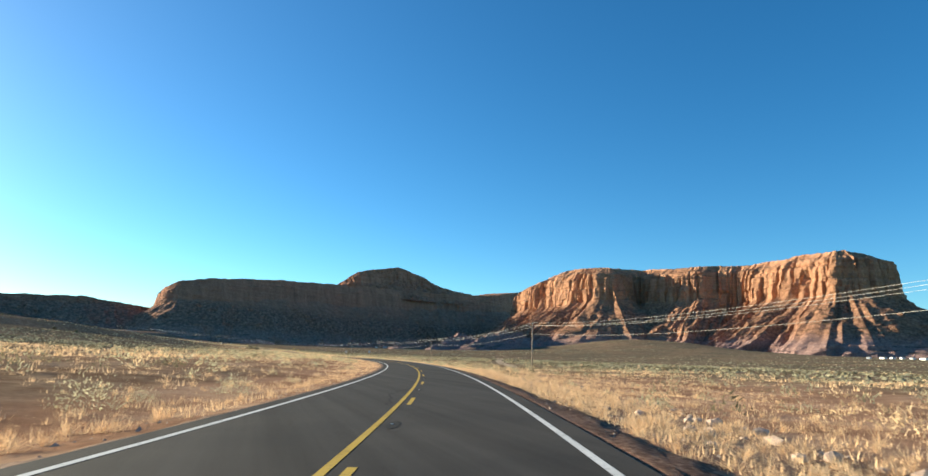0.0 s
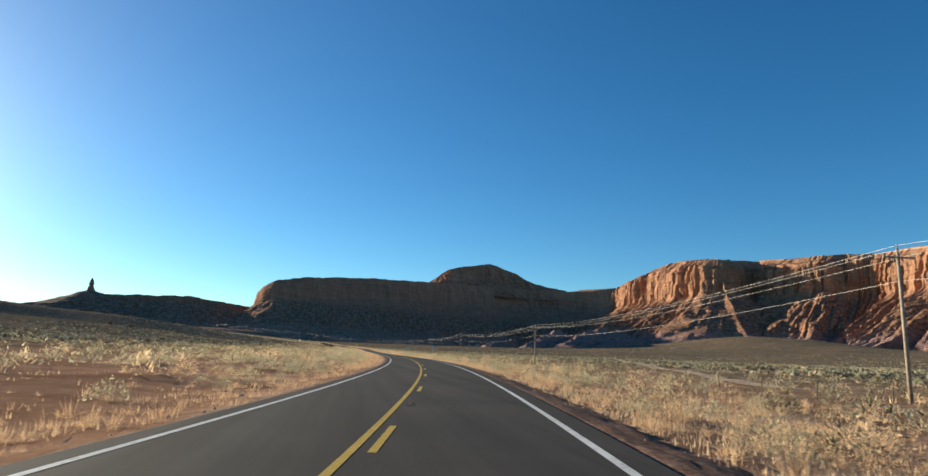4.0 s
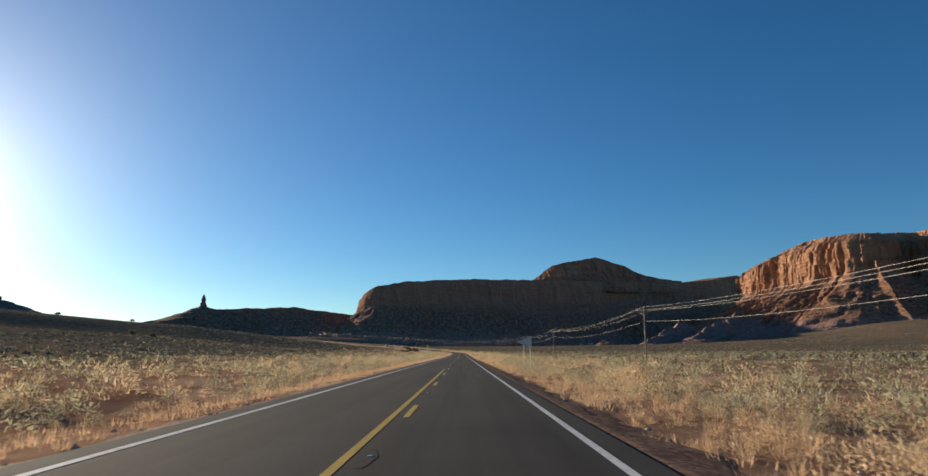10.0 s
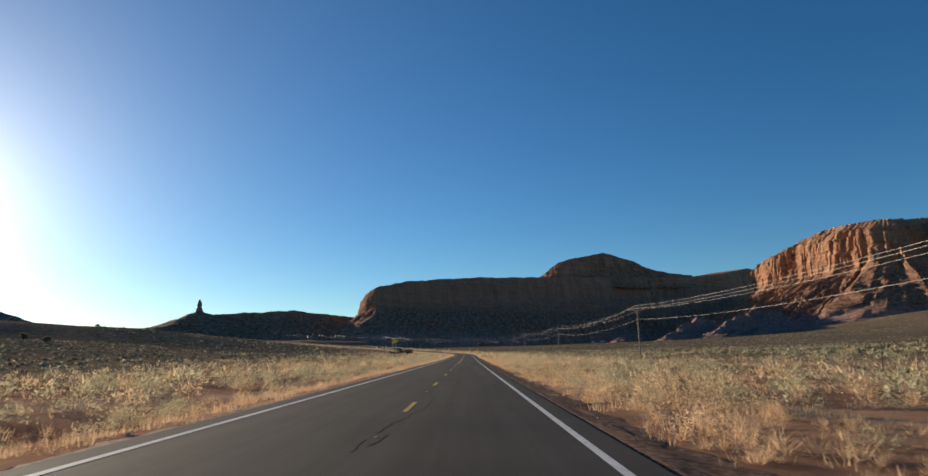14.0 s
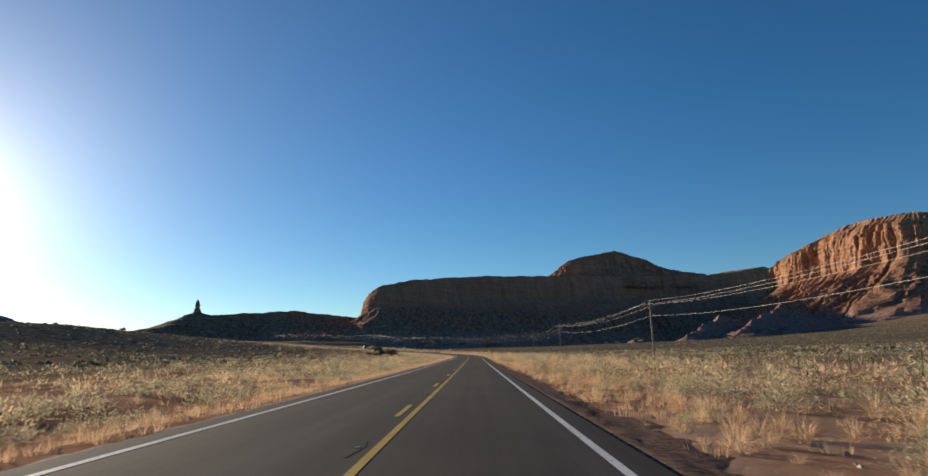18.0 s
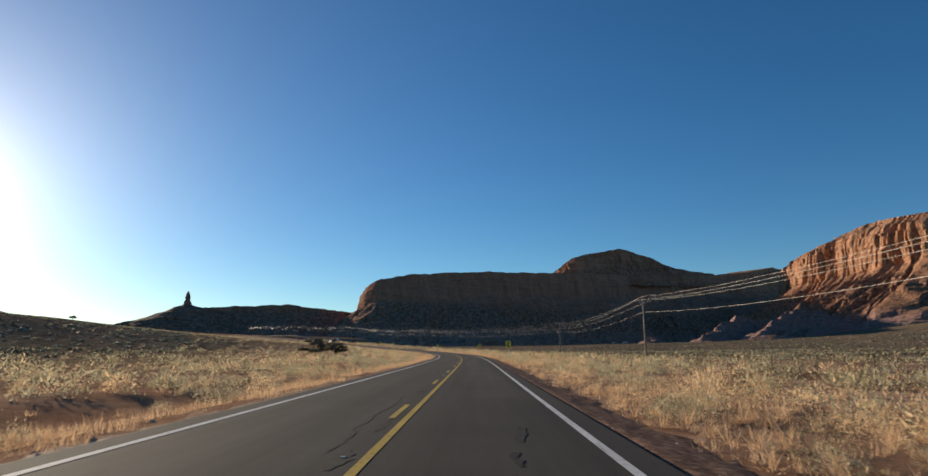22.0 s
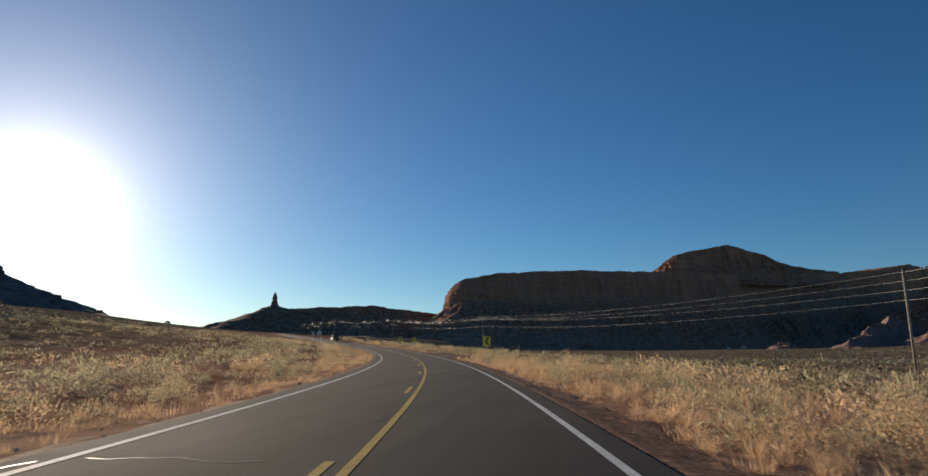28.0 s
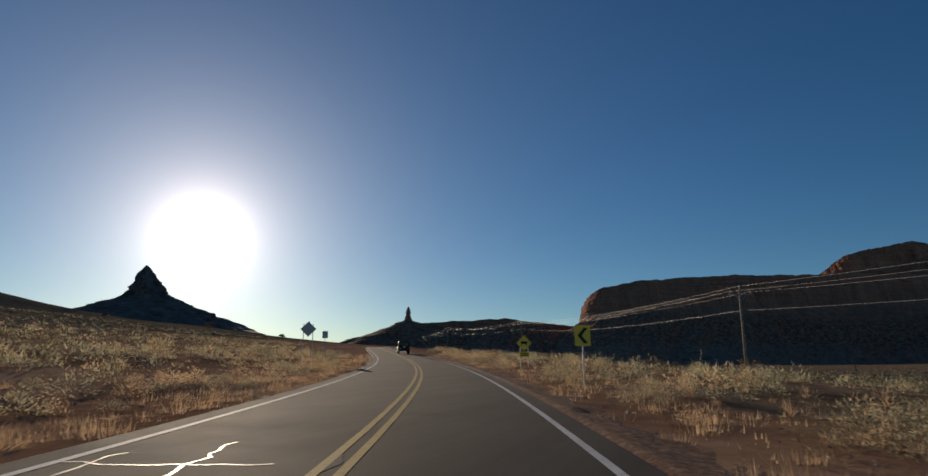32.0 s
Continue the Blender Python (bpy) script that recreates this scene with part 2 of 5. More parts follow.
def rock_material(name, cliff, talus, low, z_cliff, z_low, relief):
    """Bedded sandstone: pale streaked cliff above, rubbly slope, mauve clay at the foot."""
    m, n, l, b = material(name, 0.95, 0.02)
    tc = n.new("ShaderNodeTexCoord")
    sep = n.new("ShaderNodeSeparateXYZ")
    l.new(tc.outputs["Object"], sep.inputs[0])
    wob = noise_node(n, l, 0.012, 5, 0.6)
    z = math_node(n, l, "ADD", sep.outputs["Z"], math_node(n, l, "MULTIPLY", wob, 60))
    beds = noise_node(n, l, 0.02, 6, 0.7, stretch=(0.25, 0.25, 4.5))
    streak = noise_node(n, l, 0.035, 6, 0.7, stretch=(1, 1, 0.12))
    grit = noise_node(n, l, 0.09, 7, 0.75)
    c1 = mix(n, l, 0.55, tuple(cliff), colours(n, l, beds, ((0.35, tuple(c * 0.62 for c in cliff)), (0.5, cliff), (0.66, tuple(min(1, c * 1.5) for c in cliff)))))
    c1 = mix(n, l, 0.45, c1, colours(n, l, streak, ((0.35, tuple(c * 0.5 for c in cliff)), (0.62, tuple(min(1, c * 1.35) for c in cliff)))))
    c2 = colours(n, l, grit, ((0.37, tuple(c * 0.42 for c in talus)), (0.5, tuple(c * 0.9 for c in talus)), (0.63, tuple(min(1, c * 1.5) for c in talus))))
    def step(a, width):
        return math_node(n, l, "MINIMUM", 1.0, math_node(n, l, "MAXIMUM", 0.0, math_node(n, l, "DIVIDE", math_node(n, l, "SUBTRACT", z, a - width / 2 + 30), width)))
    c3 = colours(n, l, grit, ((0.35, tuple(c * 0.7 for c in low)), (0.65, tuple(min(1, c * 1.3) for c in low))))
    col = mix(n, l, step(z_low, 40), c3, c2)
    col = mix(n, l, step(z_cliff, 45), col, c1)
    # scrub on level ground
    geo = n.new("ShaderNodeNewGeometry")
    sn = n.new("ShaderNodeSeparateXYZ")
    l.new(geo.outputs["Normal"], sn.inputs[0])
    up = math_node(n, l, "MULTIPLY", math_node(n, l, "GREATER_THAN", sn.outputs["Z"], 0.93), math_node(n, l, "GREATER_THAN", noise_node(n, l, 0.06, 5, 0.7), 0.47))
    col = mix(n, l, math_node(n, l, "MULTIPLY", up, 0.65), col, (0.10, 0.085, 0.055))
    rubble = noise_node(n, l, 0.17, 7, 0.8)
    col = mix(n, l, 0.5, col, colours(n, l, rubble, ((0.36, (0.5, 0.48, 0.46)), (0.64, (1.3, 1.3, 1.3)))), "MULTIPLY")
    l.new(col, b.inputs["Base Color"])
    bump(n, l, b, math_node(n, l, "ADD", math_node(n, l, "ADD", grit, streak), math_node(n, l, "MULTIPLY", rubble, 0.5)), 1.0, relief)
    return m


def asphalt_material():
    m, n, l, b = material("worn_asphalt", 0.9, 0.05)
    big = noise_node(n, l, 0.35, 4)
    along = noise_node(n, l, 1.0, 5, 0.6, stretch=(1.3, 0.03, 1))
    grain = noise_node(n, l, 55, 3, 0.8)
    col = colours(n, l, along, ((0.3, (0.042, 0.039, 0.036)), (0.7, (0.068, 0.063, 0.058))))
    col = mix(n, l, 0.5, col, colours(n, l, big, ((0.35, (0.75, 0.75, 0.75)), (0.65, (1.2, 1.18, 1.16)))), "MULTIPLY")
    col = mix(n, l, 0.6, col, colours(n, l, grain, ((0.3, (0.6, 0.6, 0.6)), (0.75, (1.5, 1.48, 1.45)))), "MULTIPLY")
    l.new(col, b.inputs["Base Color"])
    l.new(math_node(n, l, "MULTIPLY_ADD", big, 0.25), b.inputs["Roughness"])
    b.inputs["Roughness"].links[0].from_node.inputs[2].default_value = 0.8
    bump(n, l, b, grain, 0.35, 0.006)
    return m


def paint_material(name, colour):
    m, n, l, b = material(name, 0.8, 0.1)
    wear = noise_node(n, l, 9, 6, 0.8)
    big = noise_node(n, l, 0.6, 4)
    col = colours(n, l, wear, ((0.36, tuple(c * 0.45 + 0.03 for c in colour)), (0.47, colour)))
    col = mix(n, l, 0.6, col, colours(n, l, big, ((0.3, (0.7, 0.7, 0.7)), (0.7, (1.1, 1.1, 1.1)))), "MULTIPLY")
    l.new(col, b.inputs["Base Color"])
    bump(n, l, b, wear, 0.3, 0.004)
    return m


def leaf_material(name, dark, light, scale=0.5, through=0.32):
    """Dry leaves and stalks that let some light through."""
    m, n, l, b = material(name, 0.85, 0.06)
    patch = noise_node(n, l, scale, 4)
    geo = n.new("ShaderNodeNewGeometry")
    f = math_node(n, l, "ADD", math_node(n, l, "MULTIPLY", patch, 0.75), math_node(n, l, "MULTIPLY", geo.outputs["Random Per Island"], 0.35))
    col = colours(n, l, f, ((0.3, dark), (0.72, light)))
    l.new(col, b.inputs["Base Color"])
    tr = n.new("ShaderNodeBsdfTranslucent")
    l.new(col, tr.inputs["Color"])
    ms = n.new("ShaderNodeMixShader")
    ms.inputs[0].default_value = through
    l.new(b.outputs[0], ms.inputs[1])
    l.new(tr.outputs[0], ms.inputs[2])
    l.new(ms.outputs[0], n["Material Output"].inputs["Surface"])
    return m


def gravel_material(name, dark, mean, light, scale, relief):
    """Loose bits of several tones with real relief."""
    m, n, l, b = material(name, 0.95, 0.06)
    fine = noise_node(n, l, scale, 5, 0.75)
    big = noise_node(n, l, scale * 0.07, 4, 0.6)
    col = colours(n, l, fine, ((0.34, dark), (0.5, mean), (0.66, light)))
    col = mix(n, l, 0.6, col, colours(n, l, big, ((0.35, (0.65, 0.63, 0.6)), (0.65, (1.2, 1.2, 1.2)))), "MULTIPLY")
    l.new(col, b.inputs["Base Color"])
    bump(n, l, b, fine, 1.0, relief)
    return m


SOIL = ground_material()
ASPHALT = asphalt_material()
WHITE_PAINT = paint_material("white_road_paint", (0.62, 0.61, 0.58))
YELLOW_PAINT = paint_material("yellow_road_paint", (0.50, 0.33, 0.06))
TAR = plain("crack_tar", (0.022, 0.021, 0.021), 0.55, 0.35, vary=0.4)
TRACK = gravel_material("track_sand", (0.30, 0.21, 0.13), (0.46, 0.34, 0.22), (0.60, 0.47, 0.32), 3, 0.03)
# dull near-black: old tar, marker grooves and the dark band on the bend
DULL_DARK = plain("dull_dark", (0.026, 0.025, 0.024), 0.9, 0.08, vary=0.5)
PALE_GRAVEL = gravel_material("tan_gravel", (0.11, 0.064, 0.042), (0.22, 0.135, 0.09), (0.38, 0.265, 0.185), 9, 0.05)
GRAVEL = gravel_material("red_gravel", (0.075, 0.040, 0.027), (0.17, 0.095, 0.064), (0.33, 0.215, 0.15), 7, 0.06)
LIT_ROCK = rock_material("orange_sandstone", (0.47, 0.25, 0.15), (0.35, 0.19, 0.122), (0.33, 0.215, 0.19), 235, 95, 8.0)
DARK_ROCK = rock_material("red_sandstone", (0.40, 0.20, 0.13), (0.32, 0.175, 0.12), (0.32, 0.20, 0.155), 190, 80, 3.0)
GREY_ROCK = plain("volcanic_rock", (0.15, 0.12, 0.105), 0.95, 0.1, vary=0.45, scale=0.03)
GRASS = leaf_material("dry_grass", (0.56, 0.35, 0.195), (0.90, 0.645, 0.39))
SAGE = leaf_material("sage_leaves", (0.25, 0.225, 0.13), (0.57, 0.51, 0.33), 0.4, 0.42)
RABBIT = leaf_material("rabbitbrush", (0.48, 0.325, 0.175), (0.87, 0.64, 0.39), 0.4, 0.42)
DARK_LEAF = leaf_material("dark_scrub", (0.10, 0.085, 0.05), (0.27, 0.22, 0.135), 0.4, 0.42)
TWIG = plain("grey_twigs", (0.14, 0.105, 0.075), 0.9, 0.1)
POLE_WOOD = plain("weathered_pole", (0.33, 0.265, 0.20), 0.85, 0.15, vary=0.35, scale=3)
CABLE = plain("aluminium_cable", (0.50, 0.47, 0.42), 0.5, 0.4, metal=0.2, vary=0.1)
CERAMIC = plain("insulator_glaze", (0.30, 0.29, 0.27), 0.3, 0.5)
STEEL = plain("galvanised_steel", (0.50, 0.50, 0.49), 0.5, 0.5, metal=0.5, vary=0.15)
STONE = plain("pale_sandstone", (0.42, 0.31, 0.24), 0.95, 0.1, vary=0.35, scale=2)


# ---- mesh helpers ----
def mesh_of(name, verts, faces, mat, smooth=False):
    me = bpy.data.meshes.new(name)
    me.from_pydata([tuple(v) for v in verts], [], [tuple(f) for f in faces])
    me.materials.append(mat)
    if smooth:
        me.polygons.foreach_set("use_smooth", np.ones(len(me.polygons), bool))
    me.update()
    return me


def big_mesh(name, verts, quads, mat, smooth=True):
    """A mesh from arrays: verts (n, 3), polygons (m, k)."""
    me = bpy.data.meshes.new(name)
    quads = np.asarray(quads, np.int32)
    k = quads.shape[1]
    me.vertices.add(len(verts))
    me.vertices.foreach_set("co", np.asarray(verts, np.float32).ravel())
    me.loops.add(quads.size)
    me.loops.foreach_set("vertex_index", quads.ravel())
    me.polygons.add(len(quads))
    me.polygons.foreach_set("loop_start", np.arange(0, quads.size, k, dtype=np.int32))
    me.polygons.foreach_set("use_smooth", np.full(len(quads), smooth, bool))
    me.materials.append(mat)
    me.update(calc_edges=True)
    return me


def grid_faces(r, c):
    i, j = np.meshgrid(np.arange(r - 1), np.arange(c - 1), indexing="ij")
    a = (i * c + j).ravel()
    return np.stack([a, a + 1, a + c + 1, a + c], 1)


def part(name, bm, mat, parent, label=""):
    me = bpy.data.meshes.new(name)
    bm.to_mesh(me)
    bm.free()
    me.materials.append(mat)
    ob = new(name, me)
    ob.parent = parent
    if label:
        ob["label"] = label
    return ob


def box(x0, y0, z0, x1, y1, z1, bevel=0.0):
    bm = bmesh.new()
    bmesh.ops.create_cube(bm, size=1)
    for v in bm.verts:
        v.co = Vector(((x0 + x1) / 2 + v.co.x * (x1 - x0), (y0 + y1) / 2 + v.co.y * (y1 - y0), (z0 + z1) / 2 + v.co.z * (z1 - z0)))
    if bevel:
        bmesh.ops.bevel(bm, geom=list(bm.edges), offset=bevel, segments=2, affect="EDGES", profile=0.6)
    return bm


def rod(a, b, r0, r1=None, sides=10):
    a, b = Vector(a), Vector(b)
    bm = bmesh.new()
    bmesh.ops.create_cone(bm, cap_ends=True, segments=sides, radius1=r0, radius2=r0 if r1 is None else r1, depth=(b - a).length)
    m = Matrix.Translation((a + b) / 2) @ (b - a).to_track_quat("Z", "Y").to_matrix().to_4x4()
    bmesh.ops.transform(bm, matrix=m, verts=bm.verts)
    for f in bm.faces:
        f.smooth = len(f.verts) == 4
    return bm


# ---- ground ----
def stretch_axis(marks):
    """Coordinates from (start, step) marks; the last mark is the end."""
    v = []
    for (a, s), (b, _) in zip(marks, marks[1:]):
        v += list(np.linspace(a, b, max(1, int(round((b - a) / s))), endpoint=False))
    return np.array(v + [marks[-1][0]])


def build_ground():
    gx = stretch_axis(((-4700, 130), (-1500, 50), (-300, 14), (-130, 3.5), (-72, 1.0), (16, 2), (60, 8), (200, 30), (1500, 70), (4700, 0)))
    gy = stretch_axis(((-1800, 150), (-120, 10), (-20, 4.0), (960, 7), (1250, 40), (2600, 90), (4700, 0)))
    xx, yy = np.meshgrid(gx, gy)
    zz = land(xx, yy)
    verts = np.stack([xx.ravel(), yy.ravel(), zz.ravel()], 1)
    me = big_mesh("ground", verts, grid_faces(len(gy), len(gx)), SOIL)
    # how much of the soil is grown over with low scrub
    far = np.abs(lateral(xx, yy))
    east = lateral(xx, yy) > 0
    grown = 0.12 + 0.88 * ramp(far + 14 * fbm(xx / 24, yy / 24, 3, 15), 16, 70)
    grown = np.maximum(grown, 0.75 * ramp(yy, 730, 760) * ramp(far, 6, 11) * east)
    grown = np.maximum(grown, 0.6 * (1 - ramp(yy, 50, 130)) * ramp(far, 8, 13) * ~east)
    me.attributes.new("cover", "FLOAT", "POINT").data.foreach_set("value", np.clip(grown, 0, 1).astype(np.float32).ravel())
    ob = new("ground", me)
    return tagged(ob, "red-brown desert soil with patches of dry scrub", "ground", kind="structure")


ground = build_ground()


def ribbon(name, mat, t0, t1, d0, d1, z=0.0, step=0.12, thick=0.0, parent=None):
    """A strip along the road between two distances from the centre line."""
    ts = np.arange(t0, t1 + step * 0.5, step) if t1 - t0 > step else np.array([t0, t1])
    x, y, zr, a, b = station(ts)
    cols = []
    rows = [(d0, z - thick)] if thick else []
    n = max(2, int(abs(d1 - d0) / 1.2) + 1)
    rows += [(d, z) for d in np.linspace(d0, d1, n)]
    rows += [(d1, z - thick)] if thick else []
    for d, dz in rows:
        crown = 0.0
        cols.append(np.stack([x + d * np.cos(a), y + d * np.sin(a), zr + b * d + crown + dz], 1))
    verts = np.stack(cols, 1).reshape(-1, 3)
    ob = new(name, big_mesh(name, verts, grid_faces(len(ts), len(rows)), mat, False))
    if parent:
        ob.parent = parent
    return ob


road = tagged(ribbon("road", ASPHALT, -8, 50, -3.62, 3.62, 0.0, thick=0.25), "worn grey asphalt two-lane highway with patched cracks", "road", kind="structure")
for side, name in ((-1, "west"), (1, "east")):
    ribbon("edge_line", WHITE_PAINT, -8, 50, side * HALF - 0.065, side * HALF + 0.065, 0.005, parent=road)
# no-passing lines change sides along the way
ribbon("centre_line", YELLOW_PAINT, -8, 12.1, -0.20, -0.08, 0.005, parent=road)
ribbon("centre_line", YELLOW_PAINT, 17.4, 50, 0.08, 0.20, 0.005, parent=road)
ribbon("centre_line", YELLOW_PAINT, 32.2, 50, -0.20, -0.08, 0.005, parent=road)
# the dashes' start, in seconds past each half second of driving
DASHES = ((-8, -0.1), (2, 0.266), (7, 0.457), (13, 0.603), (19, 0.536), (24, 0.47), (27, 0.62), (28, 0.75), (29, 0.79), (30, 0.86), (31, 1.0), (33, 1.2))
REFLECTOR = plain("reflector_plastic", (0.42, 0.40, 0.35), 0.35, 0.5, vary=0.1)


def dash_side(t):
    """The dashed line's distances from the centre line: beside the solid line, or alone in the middle."""
    return (0.08, 0.20) if t < 12.15 else ((-0.06, 0.06) if t < 17.4 else (-0.20, -0.08))


def build_marker(t, seed):
    """A worn groove cut into the asphalt between two dashes, with a small reflector set in it."""
    r = np.random.default_rng(seed)
    d = sum(dash_side(t)) / 2
    n = 9
    tt = t + np.linspace(-0.7, 0.7, n) / SPEED
    w = 0.12 * np.sin(np.linspace(0.25, np.pi - 0.25, n)) * (0.7 + 0.7 * r.random(n))
    x, y, z, a, b = station(tt)
    off = d + np.cumsum(r.normal(0, 0.012, n))
    cols = [np.stack([x + (off + s * w) * np.cos(a), y + (off + s * w) * np.sin(a), z + b * (off + s * w) + 0.0045], 1) for s in (-1, 1)]
    groove = new("marker_groove", big_mesh("marker_groove", np.stack(cols, 1).reshape(-1, 3), grid_faces(n, 2), DULL_DARK, False))
    groove.parent = road
    if r.random() < 0.7:
        x, y, z, a, b = station(t + 0.1 / SPEED)
        eye = part("reflector", box(-0.03, -0.03, 0.0, 0.03, 0.03, 0.012, 0.003), REFLECTOR, road)
        eye.matrix_basis = pose(x + d * math.cos(a), y + d * math.sin(a), z + b * d + 0.003, 0, 0, math.degrees(a))


for k in range(-15, 66):
    dash_t = 0.5 * k + float(np.interp(0.5 * k, *np.array(DASHES).T))
    if dash_t < 32.2:
        ribbon("centre_dash", YELLOW_PAINT, dash_t, dash_t + 3.05 / SPEED, *dash_side(dash_t), 0.005, step=0.06, parent=road)
    if 0 < dash_t < 33:
        build_marker(dash_t + 0.31, 900 + k)


# ---- mesas ----
def smooth_line(pts, step):
    """Points along a rounded polyline of (x, y, rim height, cliff share)."""
    p = np.array(pts, float)
    seg = np.concatenate([[0], np.cumsum(np.hypot(*np.diff(p[:, :2], axis=0).T))])
    u = np.arange(0, seg[-1], step)
    q = np.stack([np.interp(u, seg, p[:, k]) for k in range(p.shape[1])], 1)
    w = max(3, int(50 / step) | 1)
    k = np.hanning(w + 2)[1:-1]
    k /= k.sum()
    q = np.stack([np.convolve(np.pad(q[:, c], w // 2, mode="edge"), k, mode="valid") for c in range(q.shape[1])], 1)
    return u, q


def build_mesa(name, rim, mat, label, step, foot, run, seed, flute=13, gully=34, back=260, ledge=2.6, slots=0.75, cap=0.0):
    """A mesa from its rim line: level top behind, fluted cliff, gullied talus slope down to the plain."""
    u, q = smooth_line(rim, step)
    t = np.gradient(q[:, :2], axis=0)
    w = max(5, int(160 / step) | 1)
    k = np.ones(w) / w
    t = np.stack([np.convolve(np.pad(t[:, c], w // 2, mode="edge"), k, mode="valid") for c in range(2)], 1)
    t /= np.linalg.norm(t, axis=1)[:, None]
    nrm = np.stack([t[:, 1], -t[:, 0]], 1)      # outward: to the right of the line's run
    n = len(u)
    rows = []
    top, share = q[:, 2], q[:, 3]
    top = top + 5 * fbm(u / 70, u * 0, 4, seed) + 2.2 * fbm(u / 14, u * 0 + 5, 2, seed + 3)
    cliff_z = foot + (top - foot) * (1 - share) + 14 * fbm(u / 90, u * 0 + 3, 3, seed + 1)
    for s in np.linspace(1, 0, 9)[:-1]:
        z = top + 5 * fbm(u / 60, u * 0 + s * 4, 3, seed + 2) * s - 8 * s
        rows.append((-back * s - 0.6 * cap + 6 * fbm(u / 40, u * 0 + 9, 2, seed), z))
    NC, NT = 34, 46
    for i in range(NC):
        f = i / (NC - 1)
        z = top + (cliff_z - top) * f
        uw = u + 20 * fbm(u / 110, u * 0 + f * 0.6, 3, seed + 17)
        col = fbm(uw / 120, u * 0 + f * 0.2, 3, seed + 20)
        k1, k2 = np.floor(uw / 41), np.floor(uw / 17 + 0.3 * fbm(uw / 30, u * 0, 2, seed + 23))
        slab = _hash(k1, np.floor(f * 1.2 + _hash(k1, k1 * 0, seed)), seed + 26) - 0.5
        block = _hash(k2, np.floor(f * 4 + 2 * _hash(k2, k2 * 0, seed + 1)), seed + 27) - 0.5
        slot = np.clip(1 - np.abs(fbm(uw / 34, u * 0 + f * 0.35 + 40, 3, seed + 28)) * 8, 0, 1)
        bed = fbm(u / 260, z / 11.0, 3, seed + 31)
        lean = 12 * f + ledge * 2.2 * np.floor(np.clip(f * 6, 0, 2) + 0.25 * fbm(u / 120, u * 0, 2, seed + 5)) + ledge * np.floor(f * 3)
        lean = lean + cap * (ramp(f, 0, 0.26) - 0.6)
        rows.append((lean + flute * (1.2 * col + 0.7 * slab + 0.22 * block - slots * slot + 0.12 * fbm(uw / 9, z / 22.0, 3, seed + 29)) * min(1, 0.35 + 3 * f) + ledge * bed, z))
    edge = rows[-1][0]
    for i in range(1, NT + 1):
        f = i / NT
        z = cliff_z + (foot - 45 - cliff_z) * f ** 0.94
        uw = u + 30 * fbm(u / 70, u * 0 + f * 2.2, 3, seed + 7)
        rib = 1 - 2.6 * np.sqrt(0.01 + fbm(uw / 88, u * 0 + f * 0.9 + 70, 2, seed + 40) ** 2)
        spur = 1 - 2.6 * np.sqrt(0.008 + fbm(uw / 37 + 0.5 * f, u * 0 + f * 1.5 + 30, 2, seed + 44) ** 2)
        rill = 1 - 3 * np.abs(fbm(uw / 14 + 0.9 * f, u * 0 + f * 1.2 + 20, 2, seed + 60))
        big = fbm(u / 210, u * 0 + f * 0.4 + 11, 2, seed + 47)
        out = edge + (cliff_z - foot + 45) * run * f + gully * (0.8 * rib + 0.42 * spur - 0.25) * ramp(f, 0, 0.3) * (0.55 + 0.8 * f) + gully * 1.5 * big * f
        out = out + 7 * rill * ramp(f, 0.02, 0.15) + 17 * fbm(u / 22, u * 0 + f * 7, 4, seed + 52) * ramp(f, 0, 0.1)
        bed = z / 17 + 0.7 * fbm(u / 110, u * 0, 3, seed + 53)
        out = out + 8 * (bed - np.floor(bed) - 0.5) * (0.4 + 0.9 * vnoise(u / 45, np.floor(bed), seed + 54))
        rows.append((out, z + 5 * fbm(u / 14, u * 0 + f * 9, 3, seed + 50) * ramp(f, 0, 0.06)))
    root = new(name)
    for piece, r0, r1 in (("plateau", 0, 9), ("cliff", 8, 8 + NC), ("talus_slope", 7 + NC, len(rows))):
        verts = np.stack([np.stack([q[:, 0] + nrm[:, 0] * o, q[:, 1] + nrm[:, 1] * o, z], 1) for o, z in rows[r0:r1]], 0).reshape(-1, 3)
        ob = new(piece, big_mesh(piece, verts, grid_faces(r1 - r0, n)[:, ::-1], mat, False))
        ob.parent = root
    return tagged(root, label, "mesa", "mesas round the valley")


build_mesa("mesa", (
    (1700, 3700, 360, 0.36), (1420, 3330, 350, 0.38), (1285, 3060, 352, 0.42), (1262, 2920, 372, 0.46), (1280, 2770, 396, 0.48), (1305, 2610, 418, 0.47),
    (1332, 2480, 418, 0.47), (1358, 2390, 412, 0.45), (1400, 2325, 404, 0.42), (1470, 2350, 409, 0.40), (1530, 2405, 418, 0.42), (1595, 2400, 420, 0.43), (1608, 2310, 410, 0.42), (1622, 2210, 404, 0.44), (1690, 2090, 402, 0.44),
    (1790, 1980, 402, 0.44), (1800, 1850, 402, 0.46), (1790, 1720, 404, 0.47), (1800, 1590, 402, 0.47), (1850, 1545, 398, 0.47), (1960, 1560, 396, 0.46),
    (2120, 1660, 396, 0.45), (2500, 2000, 396, 0.45)),
    LIT_ROCK, "sunlit orange sandstone mesa with fluted cliffs and gullied slopes", 4.5, 50, 1.35, 3, flute=24, gully=44, ledge=3.5, cap=44)
